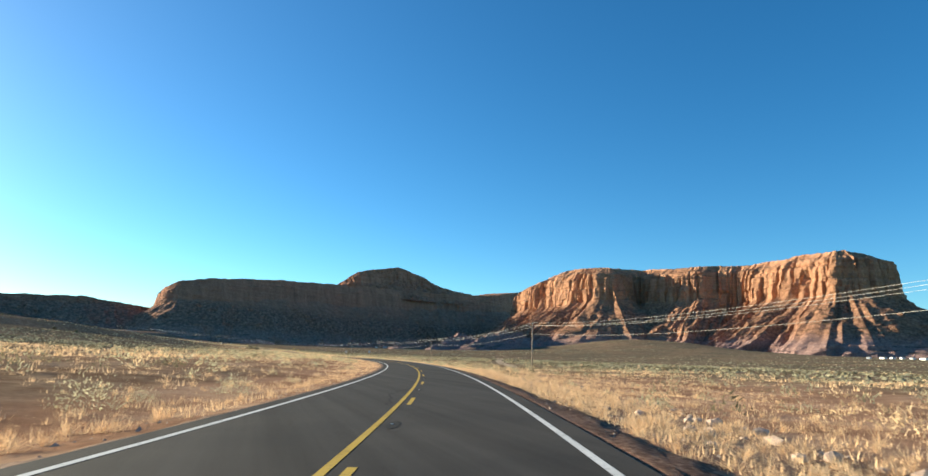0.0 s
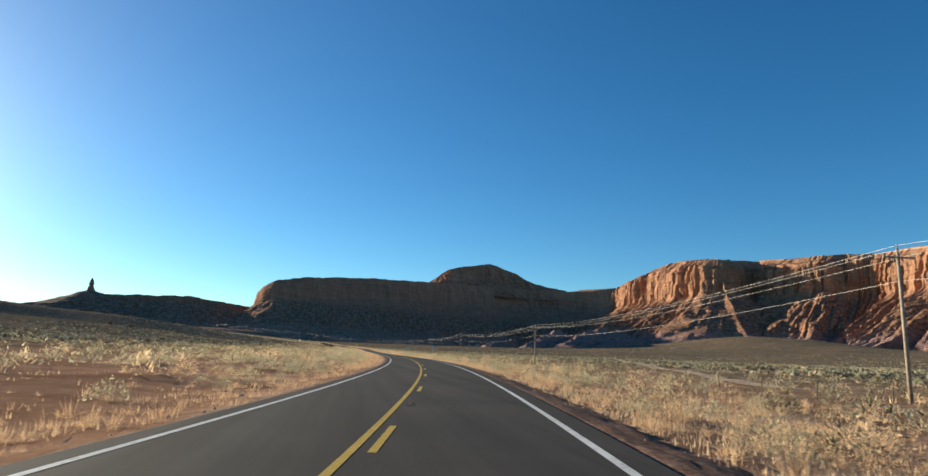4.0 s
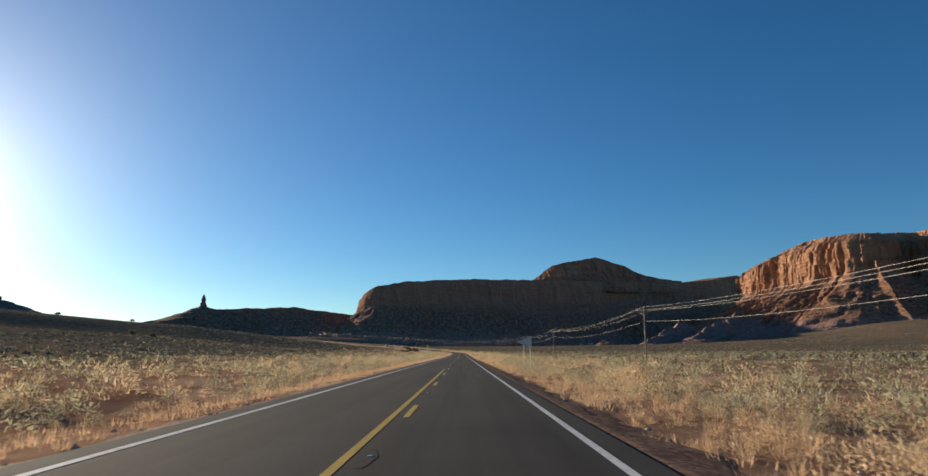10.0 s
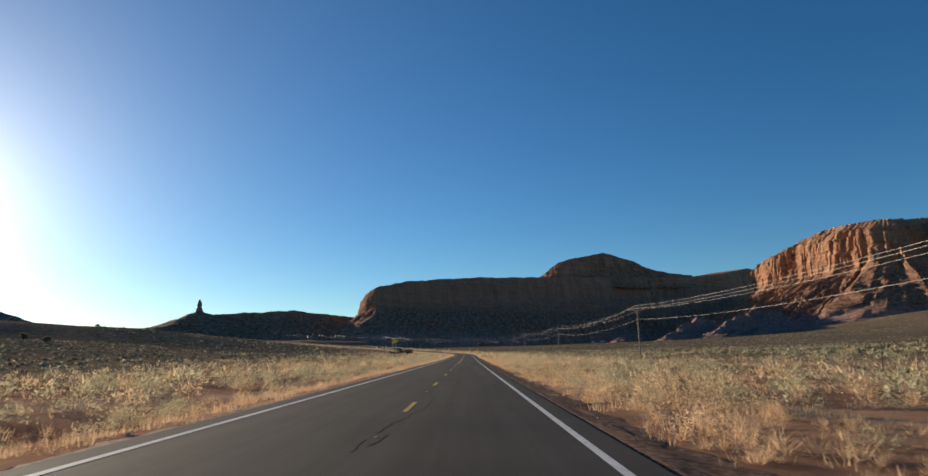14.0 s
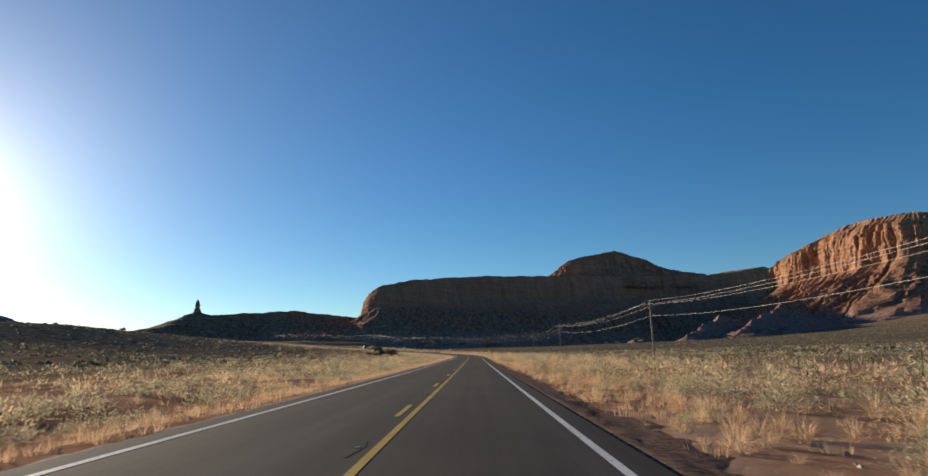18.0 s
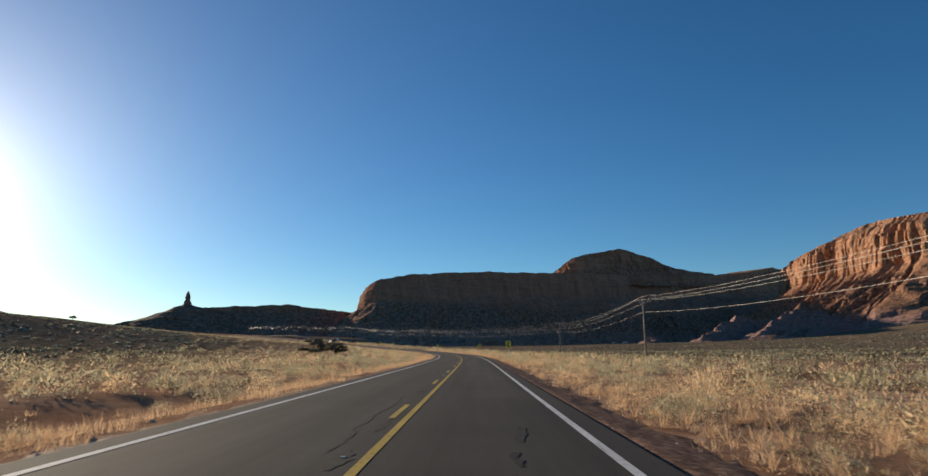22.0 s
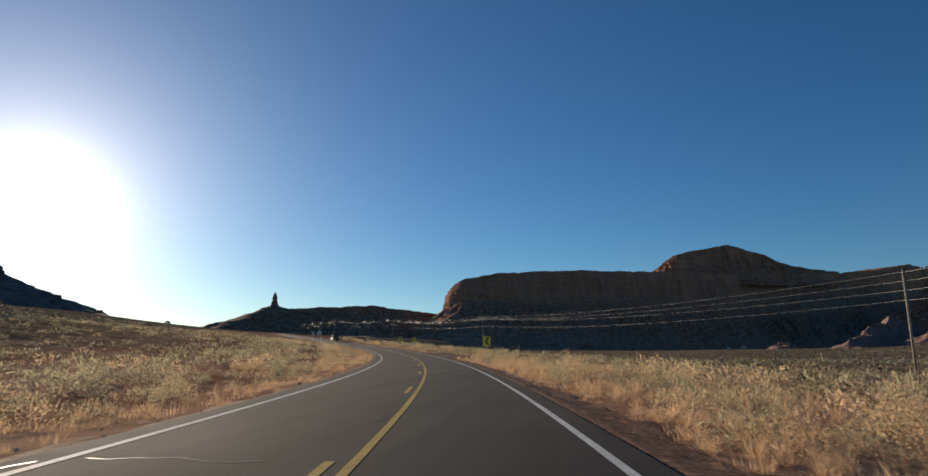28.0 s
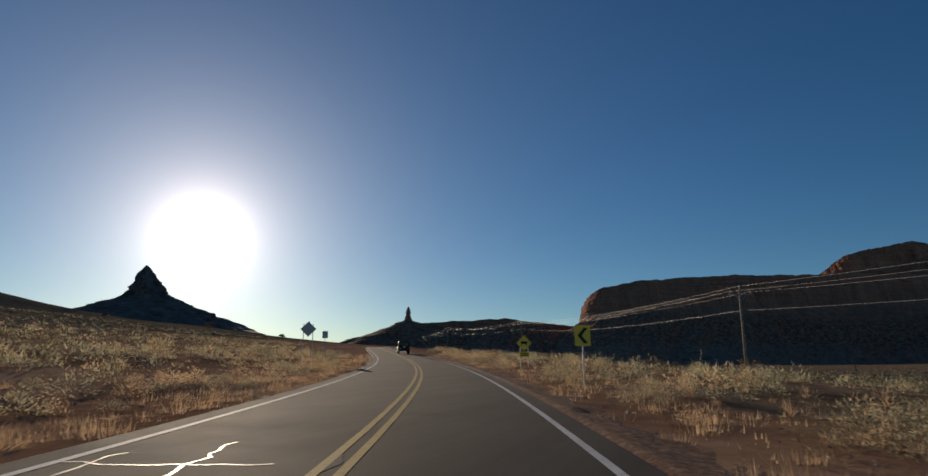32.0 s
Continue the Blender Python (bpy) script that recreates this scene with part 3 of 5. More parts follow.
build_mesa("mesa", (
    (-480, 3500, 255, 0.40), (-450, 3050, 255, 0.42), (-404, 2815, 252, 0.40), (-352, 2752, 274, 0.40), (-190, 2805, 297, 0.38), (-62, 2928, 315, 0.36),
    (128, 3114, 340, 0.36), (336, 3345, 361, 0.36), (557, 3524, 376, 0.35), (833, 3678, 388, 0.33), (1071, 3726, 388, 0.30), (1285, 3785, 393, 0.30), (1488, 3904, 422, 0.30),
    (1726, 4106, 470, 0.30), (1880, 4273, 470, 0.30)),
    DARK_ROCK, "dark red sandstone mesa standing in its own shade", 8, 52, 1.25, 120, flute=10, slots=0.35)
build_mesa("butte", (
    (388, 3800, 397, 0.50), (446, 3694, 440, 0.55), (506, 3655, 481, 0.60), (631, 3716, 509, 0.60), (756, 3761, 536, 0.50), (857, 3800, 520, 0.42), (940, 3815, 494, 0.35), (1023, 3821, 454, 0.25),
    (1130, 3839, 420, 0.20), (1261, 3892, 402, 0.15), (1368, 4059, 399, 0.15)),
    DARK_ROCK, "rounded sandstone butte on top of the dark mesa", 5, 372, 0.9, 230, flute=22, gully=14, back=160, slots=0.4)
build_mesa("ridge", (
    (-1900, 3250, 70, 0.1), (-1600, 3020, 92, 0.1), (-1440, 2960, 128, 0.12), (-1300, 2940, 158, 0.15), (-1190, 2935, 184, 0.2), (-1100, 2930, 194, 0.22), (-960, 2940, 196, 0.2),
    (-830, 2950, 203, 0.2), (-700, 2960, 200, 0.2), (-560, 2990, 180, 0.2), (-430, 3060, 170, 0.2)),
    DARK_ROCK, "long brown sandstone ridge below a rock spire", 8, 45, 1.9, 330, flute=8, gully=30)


def build_spire(name, x, y, z0, rings, mat, label, seed, sides=26, lean=(0, 0), rough=0.22):
    """A rock tower from (height, half width, half depth) rings."""
    r = np.array(rings, float)
    h = np.linspace(0, r[-1, 0], 90)
    a = np.linspace(0, 2 * np.pi, sides, endpoint=False)
    verts = []
    for k in h:
        rx, ry = np.interp(k, r[:, 0], r[:, 1]), np.interp(k, r[:, 0], r[:, 2])
        calm = min(1.0, 95 / rx)
        g = 1 + calm * rough * fbm(a * 1.7 + 3 * np.sin(a), a * 0 + k * 0.02, 3, seed) + calm * rough * 0.5 * fbm(a * 5, a * 0 + k * 0.09, 3, seed + 7)
        f = k / h[-1]
        verts.append(np.stack([x + lean[0] * f + rx * g * np.cos(a), y + lean[1] * f + ry * g * np.sin(a), z0 + k + a * 0], 1))
    verts = np.array(verts)
    i, j = np.meshgrid(np.arange(len(h) - 1), np.arange(sides), indexing="ij")
    b = (i * sides + j).ravel()
    c = (i * sides + (j + 1) % sides).ravel()
    v = np.concatenate([verts.reshape(-1, 3), [[x + lean[0], y + lean[1], z0 + h[-1] + 1]]])
    f = np.stack([b, c, c + sides, b + sides], 1)
    top = (len(h) - 1) * sides
    cap = np.stack([top + np.arange(sides), top + (np.arange(sides) + 1) % sides, np.full(sides, len(v) - 1), np.full(sides, len(v) - 1)], 1)[:, [0, 1, 2]]
    me = bpy.data.meshes.new(name)
    me.from_pydata([tuple(p) for p in v], [], [tuple(q) for q in f] + [tuple(q) for q in cap])
    me.materials.append(mat)
    ob = new(name, me)
    return tagged(ob, label, "rock spire")


build_spire("rock_spire", -1120, 2935, 85, ((0, 330, 250), (30, 250, 200), (65, 165, 140), (92, 88, 84), (110, 48, 48), (116, 26, 28), (121, 14, 15), (135, 10, 11), (142, 7, 8), (148, 9, 10), (160, 7, 8), (168, 4, 5), (173, 2, 2)), DARK_ROCK,
            "slender sandstone spire on a cone of rubble", 61, rough=0.35)
build_spire("volcanic_neck", -1960, 2480, -20, ((0, 1150, 950), (60, 820, 700), (140, 500, 480), (202, 330, 320), (240, 235, 230), (270, 165, 160), (290, 105, 104), (302, 80, 84), (320, 69, 72), (340, 58, 62), (360, 46, 50), (380, 32, 36), (395, 22, 26), (410, 12, 15), (425, 3, 4)),
            GREY_ROCK, "jagged dark volcanic neck rising from a cone of scree", 71, sides=60, lean=(-38, 0), rough=0.5)


def build_spur(pts, width, mat, seed):
    """A low ridge of bare clay along a line of (x, y, crest height)."""
    p = np.array(pts, float)
    p[:, :2] = 0.92 * p[:, :2] + np.array((0, 36))
    s = np.linspace(0, 1, 60)
    k = np.linspace(0, 1, len(p))
    c = np.stack([np.interp(s, k, p[:, j]) for j in range(3)], 1)
    t = np.gradient(c[:, :2], axis=0)
    t /= np.linalg.norm(t, axis=1)[:, None]
    rows = []
    for w in np.linspace(-1, 1, 31):
        o = w * width * (0.7 + 0.5 * c[:, 2] / c[:, 2].max()) + 16 * fbm(s * 9, s * 0 + w * 2, 4, seed)
        x, y = c[:, 0] - t[:, 1] * o, c[:, 1] + t[:, 0] * o
        h = c[:, 2] * (1 - np.abs(w) ** 1.15) + (3 + 0.55 * c[:, 2]) * fbm(s * 13 + w, s * 0 + w * 2.2, 5, seed + 3) * (1 - abs(w))
        rows.append(np.stack([x, y, land(x, y) - 4 + h], 1))
    ob = new("hillock", big_mesh("hillock", np.concatenate(rows), grid_faces(31, 60), mat, False))
    tagged(ob, "bare eroded clay hillock at the foot of the cliffs", "hill", "hillocks below the mesas")


build_spur(((495, 1935, 3), (560, 2005, 26), (640, 2085, 48), (690, 2130, 54), (745, 2195, 24)), 62, LIT_ROCK, 800)
build_spur(((560, 1838, 3), (640, 1930, 20), (740, 2050, 44), (850, 2200, 62), (960, 2330, 85)), 85, LIT_ROCK, 810)
build_spur(((368, 1926, 2), (393, 1944, 18), (418, 1962, 2)), 24, LIT_ROCK, 820)


# ---- verges ----
def verge(name, t0, t1, d0, d1, mat, label):
    """A strip of gravel laid on the ground beside the pavement."""
    ts = np.arange(t0, t1, 0.022)
    x, y, zr, a, b = station(ts)
    cols = []
    n = int(abs(d1 - d0) / 0.16) + 2
    for d in np.linspace(d0, d1, n):
        w = d + 0.5 * np.sign(d) * fbm(ts * 9, ts * 0 + d * 0.3, 4, 90) * ramp(abs(d), 4.0, 4.5)
        px, py = x + w * np.cos(a), y + w * np.sin(a)
        lift = 0.04 if abs(d) > 3.7 else -0.02
        cols.append(np.stack([px, py, land(px, py) + lift * (1 - 1.8 * ramp(abs(d), abs(d1) - 0.9, abs(d1))) + (0.05 * fbm(px * 2.6, py * 2.6, 4, 91) + 0.02 * fbm(px * 7, py * 7, 1, 92)) * ramp(abs(d), 3.65, 4.0)], 1))
    ob = new(name, big_mesh(name, np.stack(cols, 1).reshape(-1, 3), grid_faces(len(ts), n), mat))
    return tagged(ob, label, "verge", kind="structure")


verge("verge_east", -1, 36, 3.6, 5.4, GRAVEL, "dark red gravel bank beside the asphalt")
verge("verge_west", -1, 36, -3.6, -4.5, PALE_GRAVEL, "pale tan gravel strip beside the asphalt")
verge("dirt_turnout", 30.75, 32.2, 5.2, 8.5, GRAVEL, "bare brown dirt turnout beside the bend")


def track_x(y):
    return 26 + 0.39 * (y - 146) + 2.5 * np.sin(y / 70)


def build_track():
    """A pale wheel track that leaves the highway and crosses the plain."""
    y = np.arange(146, 900, 3.0)
    x = track_x(y)
    cols = []
    for w in (-1.7, -0.9, 0.0, 0.9, 1.7):
        px, py = x + w * 0.93, y - w * 0.37
        rut = 0.05 if abs(w) == 0.9 else 0.12
        cols.append(np.stack([px, py, land(px, py) + rut + 0.12 * ramp(y, 230, 330)], 1))
    ob = new("dirt_track", big_mesh("dirt_track", np.stack(cols, 1).reshape(-1, 3), grid_faces(len(y), 5), TRACK))
    tagged(ob, "pale sandy wheel track across the sagebrush plain", "track", kind="structure")


build_track()


def build_sand_bank():
    """A pale bare streak along the foot of the western slope, far ahead."""
    u = np.linspace(0, 1, 60)
    x, y = -600 + 330 * u, 1590 + 110 * u + 14 * np.sin(u * 7)
    half = 16 * np.sin(np.pi * u) ** 0.6 * (0.7 + 0.6 * vnoise(u * 9, u * 0, 5))
    cols = []
    for w in (-1, -0.3, 0.3, 1):
        px, py = x - 0.3 * half * w, y + half * w
        cols.append(np.stack([px, py, land(px, py) + (0.5 if abs(w) < 1 else -0.3)], 1))
    ob = new("sand_bank", big_mesh("sand_bank", np.stack(cols, 1).reshape(-1, 3), grid_faces(60, 4), TRACK))
    tagged(ob, "pale bare sand bank below the western slope", "sand", kind="structure")


build_sand_bank()

def crack(t0, d0, length, along, width, seed, mat=None):
    """A wandering dark line on the asphalt: crack-sealing tar, and one wide dark band."""
    rng = np.random.default_rng(seed)
    n = max(6, int(length / 0.22))
    if along:
        tt = t0 + np.linspace(0, length, n) / SPEED
        dd = d0 + np.cumsum(rng.normal(0, 0.045, n))
    else:
        tt = t0 + np.cumsum(rng.normal(0, 0.10, n)) / SPEED
        dd = d0 + np.linspace(0, length, n)
    dd = np.clip(dd, -3.5, 3.5)
    x, y, z, a, b = station(tt)
    px, py, pz = x + dd * np.cos(a), y + dd * np.sin(a), z + b * dd + 0.004
    tx, ty = np.gradient(px), np.gradient(py)
    ln = np.hypot(tx, ty) + 1e-9
    w = width * (0.6 + 0.8 * rng.random(n))
    v = np.concatenate([np.stack([px - ty / ln * w, py + tx / ln * w, pz], 1), np.stack([px + ty / ln * w, py - tx / ln * w, pz], 1)])
    k = np.arange(n - 1)
    ob = new("tar_and_dark_band", big_mesh("tar_and_dark_band", v, np.stack([k, k + n, k + n + 1, k + 1], 1), mat or DULL_DARK, False))
    ob.parent = road


rng = np.random.default_rng(5)
for i, (t, d) in enumerate(((0.7, -0.45), (2.6, -0.45))):
    crack(t, d, 9, True, 0.03, 500 + i)
for i in range(9):
    crack(rng.uniform(0, 33), -0.4 + rng.normal(0, 0.15), rng.uniform(4, 14), True, 0.010, 100 + i)
for i in range(24):
    crack(rng.uniform(25, 33), rng.uniform(-3.3, -0.4), rng.uniform(1.0, 2.8), False, 0.016, 200 + i)
for i, (t, d, ln, al) in enumerate(((12.4, 0.25, 9, True), (12.9, 0.3, 8, True), (13.4, 0.2, 10, True), (28.15, -3.2, 3.5, True), (28.2, -3.3, 2.2, False), (28.3, -2.9, 2, False),
                                    (32.2, -2.6, 3.2, True), (32.25, -1.6, 3, True), (32.3, -3.1, 2.4, False), (32.18, -2.4, 1.6, False), (30.4, -2.4, 3, True), (31.0, -3.0, 2.5, False), (27.2, -3.1, 2.2, False), (27.25, -3.3, 1.8, False),
                                    (27.9, -2.2, 3, True), (29.36, -3.4, 2.6, False), (29.42, -3.3, 1.2, False), (29.38, -2.3, 1.6, True), (29.3, -1.5, 1.2, False))):
    crack(t, d, ln, al, 0.022 if t > 25 else 0.02, 300 + i, TAR if t > 25 else DULL_DARK)
for i, (t, d, ln, al, w) in enumerate(((22.38, 2.05, 1.7, True, 0.07), (22.3, 1.9, 1.0, True, 0.05), (8.72, 2.1, 5.5, True, 0.035), (8.8, 1.75, 3.0, True, 0.025), (24.3, 0.8, 2.7, False, 0.022),
                                       (9.3, 0.42, 9, True, 0.05), (9.75, 0.45, 8, True, 0.05), (13.8, 0.5, 3, True, 0.03), (34.0, -3.3, 5.2, False, 0.09))):
    # dark patches, sealed seams, and last a wide dark band across the road
    crack(t, d, ln, al, w, 700 + i, DULL_DARK)


# ---- scrub ----
def leaf_cloud(rng, n, size, rx, rz, flat=0.35):
    """n small leaf triangles on and in a dome."""
    u = rng.normal(size=(n, 3))
    u[:, 2] = np.abs(u[:, 2])
    u /= np.linalg.norm(u, axis=1)[:, None]
    lobes = 1 + 0.28 * np.sin(u[:, :1] * 5 + 1.7) * np.cos(u[:, 1:2] * 6) + 0.12 * rng.normal(size=(n, 1))
    c = u * lobes * (0.55 + 0.45 * rng.random((n, 1)) ** 0.4) * np.array([rx, rx, rz])
    a = rng.normal(size=(n, 3)) * 0.8 + u * 1.1
    a[:, 2] += 0.2
    a /= np.linalg.norm(a, axis=1)[:, None]
    b = np.cross(a, rng.normal(size=(n, 3)))
    b /= np.linalg.norm(b, axis=1)[:, None]
    s = size * (0.6 + 0.8 * rng.random((n, 1)))
    return np.stack([c - b * s * flat, c + b * s * flat, c + a * s], 1)


def core_dome(rng, rx, rz, sides, rings):
    """A lumpy dome that fills the inside of a bush, as loose triangles."""
    a = np.linspace(0, 2 * np.pi, sides, endpoint=False) + rng.random() * 6
    lobe = 1 + 0.2 * np.sin(2 * a + rng.random() * 6) + 0.14 * np.sin(3 * a + rng.random() * 6)
    ring = []
    for k in range(rings):
        f = k / rings
        w = math.cos(f * math.pi / 2) ** 0.7 * lobe * (0.82 + 0.3 * rng.random(sides))
        ring.append(np.stack([np.cos(a) * rx * w, np.sin(a) * rx * w, np.full(sides, rz * math.sin(f * math.pi / 2)) * (0.85 + 0.3 * rng.random(sides))], 1))
    top = np.array([0.0, 0.0, rz])
    tri = []
    for k in range(rings):
        for i in range(sides):
            j = (i + 1) % sides
            if k < rings - 1:
                tri += [(ring[k][i], ring[k][j], ring[k + 1][j]), (ring[k][i], ring[k + 1][j], ring[k + 1][i])]
            else:
                tri.append((ring[k][i], ring[k][j], top))
    return np.array(tri)


def mound(rng, rx, rz, inner, sprigs, size, flat=0.08):
    """A soft rounded bush: a thicket of broader leaves inside a shell of fine sprigs with an uneven outline."""
    heart = leaf_cloud(rng, inner, size * 1.1, rx * 0.68, rz * 0.7, 0.2)
    u = rng.normal(size=(sprigs, 3))
    u[:, 2] = np.abs(u[:, 2]) * 1.1 + 0.03
    u /= np.linalg.norm(u, axis=1)[:, None]
    az = np.arctan2(u[:, 1], u[:, 0])
    lobe = 0.8 + 0.14 * np.sin(2 * az + rng.random() * 6) + 0.13 * np.sin(5 * az + 5 * u[:, 2] + rng.random() * 6) + 0.1 * np.sin(9 * az - 7 * u[:, 2])
    c = u * (lobe * (0.45 + 0.55 * rng.random(sprigs) ** 0.5))[:, None] * np.array([rx, rx, rz])
    out = u + np.array([0, 0, 0.35]) + rng.normal(0, 0.75, (sprigs, 3))
    out /= np.linalg.norm(out, axis=1)[:, None]
    side = np.cross(out, rng.normal(size=(sprigs, 3)))
    side /= np.linalg.norm(side, axis=1)[:, None]
    s = size * (0.5 + 0.9 * rng.random((sprigs, 1)))
    return np.concatenate([heart, np.stack([c - side * s * flat, c + side * s * flat, c + out * s], 1)])


def tussock(rng, blades, radius, height, width):
    """Bunch grass: wispy blades that arch out of one crown to a soft half ball."""
    az = rng.random(blades) * 2 * np.pi
    tilt = np.arccos(rng.random(blades) ** 0.75)
    reach = 0.6 + 0.25 * np.sin(3 * az + rng.random() * 6) + 0.35 * rng.random(blades)
    tip = np.stack([np.cos(az) * np.sin(tilt) * radius, np.sin(az) * np.sin(tilt) * radius, np.cos(tilt) * height + 0.03], 1) * reach[:, None]
    root = tip * (0.15 + 0.5 * rng.random((blades, 1))) + rng.normal(0, 0.02, (blades, 3))
    side = np.stack([-np.sin(az), np.cos(az), rng.normal(0, 0.5, blades)], 1) * width
    return np.stack([root - side, root + side, tip], 1)


def blade_tuft(rng, n, height, spread, width):
    """n grass blades that fan out from one root."""
    az = rng.random(n) * 2 * np.pi
    tilt = np.abs(rng.normal(0, 0.58, n))
    h = height * (0.55 + 0.6 * rng.random(n))
    root = np.stack([np.cos(az), np.sin(az), az * 0], 1) * (rng.random((n, 1)) * spread * 0.4)
    tip = root + np.stack([np.cos(az) * np.sin(tilt), np.sin(az) * np.sin(tilt), np.cos(tilt)], 1) * h[:, None]
    side = np.stack([-np.sin(az + rng.normal(0, 0.8, n)), np.cos(az), az * 0], 1) * width
    return np.stack([root - side, root + side, tip], 1)


def scatter(name, protos, where, scale, mat, label, seed, category="scrub"):
    """Joins many plants into one object: where (n, 2), scale (n,)."""
    r = np.random.default_rng(seed)
    scale = scale[:len(where)]
    clear = (np.abs(where[:, 0] - track_x(where[:, 1]) + 1.0) > 3.6) | (where[:, 1] < 150)
    where, scale = where[clear], scale[clear]
    n = len(where)
    pick = r.integers(0, len(protos), n)
    ang = r.random(n) * 2 * np.pi
    z = land(where[:, 0], where[:, 1]) - 0.03
    parts = []
    for k, p in enumerate(protos):
        m = pick == k
        ca, sa = np.cos(ang[m])[:, None, None], np.sin(ang[m])[:, None, None]
        q = p[None] * scale[m][:, None, None, None]
        q[..., 2] *= (0.8 + 0.4 * r.random(m.sum()))[:, None, None]
        x = q[..., 0] * ca - q[..., 1] * sa + where[m, 0][:, None, None]
        y = q[..., 0] * sa + q[..., 1] * ca + where[m, 1][:, None, None]
        parts.append(np.stack([x, y, q[..., 2] + z[m][:, None, None]], -1).reshape(-1, 3))
    v = np.concatenate(parts)
    ob = new(name, big_mesh(name, v, np.arange(len(v)).reshape(-1, 3), mat, False))
    return tagged(ob, label, category, kind="stuff")


def along_road(r, n, d0, d1, t0=-2, t1=40, bias=1.0):
    """Random spots on one side of the road."""
    t = r.uniform(t0, t1, n)
    d = d0 + (d1 - d0) * r.random(n) ** bias
    x, y = beside(t, d)
    return np.stack([x, y], 1), t


def clumped(p, r, scale, level, seed):
    """Keeps the spots that fall inside patches."""
    f = fbm(p[:, 0] / scale, p[:, 1] / scale, 3, seed)
    return p[f + r.normal(0, 0.12, len(p)) > level]


def bare(t, d):
    """The dirt turnout beside the bend is left without plants."""
    return (t > 30.7) & (t < 32.2) & (d > 3) & (d < 3 + 6 * ramp(t, 30.5, 31.2))


def build_scrub():
    r = np.random.default_rng(21)
    # rounded mounds of fine sprigs near the road, plainer ones farther off
    sage_hi = [mound(r, 0.6, 0.5 + 0.2 * r.random(), 80, 170, 0.075, 0.12) for _ in range(12)]
    sage_close = [mound(r, 0.6, 0.5 + 0.2 * r.random(), 200, 400, 0.042, 0.13) for _ in range(12)]
    sage_next = [mound(r, 0.6, 0.5 + 0.15 * r.random(), 28, 58, 0.125, 0.11) for _ in range(12)]
    sage_mid = [mound(r, 0.6, 0.5, 11, 19, 0.15, 0.14) for _ in range(10)]
    sage_far = [np.concatenate([core_dome(r, 0.52, 0.34, 4, 1), leaf_cloud(r, 4, 0.24, 0.5, 0.34, 0.3)]) for _ in range(8)]
    speck = [core_dome(r, 0.5, 0.27, 4, 1) for _ in range(8)]
    tuft_hi = [np.concatenate([blade_tuft(r, 18, 0.28, 0.85, 0.007), blade_tuft(r, 7, 0.17, 1.0, 0.010)]) for _ in range(9)]
    bunch = [tussock(r, 82, 0.42, 0.46, 0.0055) for _ in range(12)]
    tuft_mid = [blade_tuft(r, 14, 0.36, 0.9, 0.018) for _ in range(8)]
    tuft_far = [blade_tuft(r, 6, 0.4, 0.9, 0.07) for _ in range(6)]
    stubble = [blade_tuft(r, 4, 0.13, 0.7, 0.014) for _ in range(6)]
    early = lambda p: p[:, 1] > 110       # the fields before this are thinly grown
    for side in (1, -1):
        east = side > 0
        p, t = along_road(r, 7500, side * (4.4 if east else 4.1), side * (10.5 if east else 8.2), t0=-0.5, t1=36)
        p = p[~bare(t, lateral(p[:, 0], p[:, 1])) & ((p[:, 1] > 215) | (r.random(len(p)) < 0.6))]
        p = clumped(p, r, 3.0, -0.22 if east else -0.35, 31)
        scatter("grass_tufts", tuft_hi, p, r.uniform(0.4, 1.25, len(p)), GRASS, "dry golden grass tufts along the verge", 41, "grass")
        if east:
            p, t = along_road(r, 3600, 7, 15, t0=-0.5, t1=34, bias=1.2)
            p = p[~bare(t, lateral(p[:, 0], p[:, 1])) & ((p[:, 1] < 742) | (r.random(len(p)) < 0.3))]
            p = clumped(p, r, 3.2, -0.04, 36)
            scatter("grass_clumps", bunch, p, r.uniform(0.45, 1.35, len(p)), GRASS, "low golden bunch grass on red soil", 45, "grass")
            p, t = along_road(r, 3600, 4.7, 8, t0=-0.5, t1=30.8)
            p = clumped(p, r, 1.8, -0.28, 39)
            scatter("grass_clumps", bunch, p, r.uniform(0.5, 1.15, len(p)), GRASS, "small golden bunch grass at the edge of the gravel", 48, "grass")
            p, t = along_road(r, 1500, 8, 34, t0=-0.5, t1=5.5, bias=1.3)
            scatter("grass_clumps", bunch, clumped(p, r, 5, -0.2, 40), r.uniform(0.4, 1.1, len(p)), GRASS, "pale bunch grass on the open field", 49, "grass")
            p, t = along_road(r, 9000, 5, 26, t0=-0.5, t1=5.5, bias=1.3)
            scatter("grass_stubble", stubble, p, r.uniform(0.7, 1.8, len(p)), GRASS, "short pale stubble on the open field", 50, "grass")
            p, t = along_road(r, 1300, 4.7, 15, t0=26, t1=30.8, bias=1.2)
            p = clumped(p, r, 3.2, -0.2, 38)
            scatter("grass_clumps", bunch, p, r.uniform(0.5, 1.35, len(p)), GRASS, "thick golden bunch grass along the bend", 47, "grass")
        else:
            p, t = along_road(r, 3000, -4.9, -13, t0=-0.5, t1=36, bias=1.5)
            p = clumped(p, r, 3.2, -0.05, 37)
            scatter("grass_clumps", bunch, p, r.uniform(0.4, 1.1, len(p)), GRASS, "soft golden bunch grass beside the shoulder", 46, "grass")
        p, t = along_road(r, 5500, side * 9, side * 40, t0=-1, t1=38, bias=1.2)
        p = p[~bare(t, lateral(p[:, 0], p[:, 1])) & ((p[:, 1] < 735) | (r.random(len(p)) < 0.35))]
        p = clumped(p, r, 8, -0.05, 32)
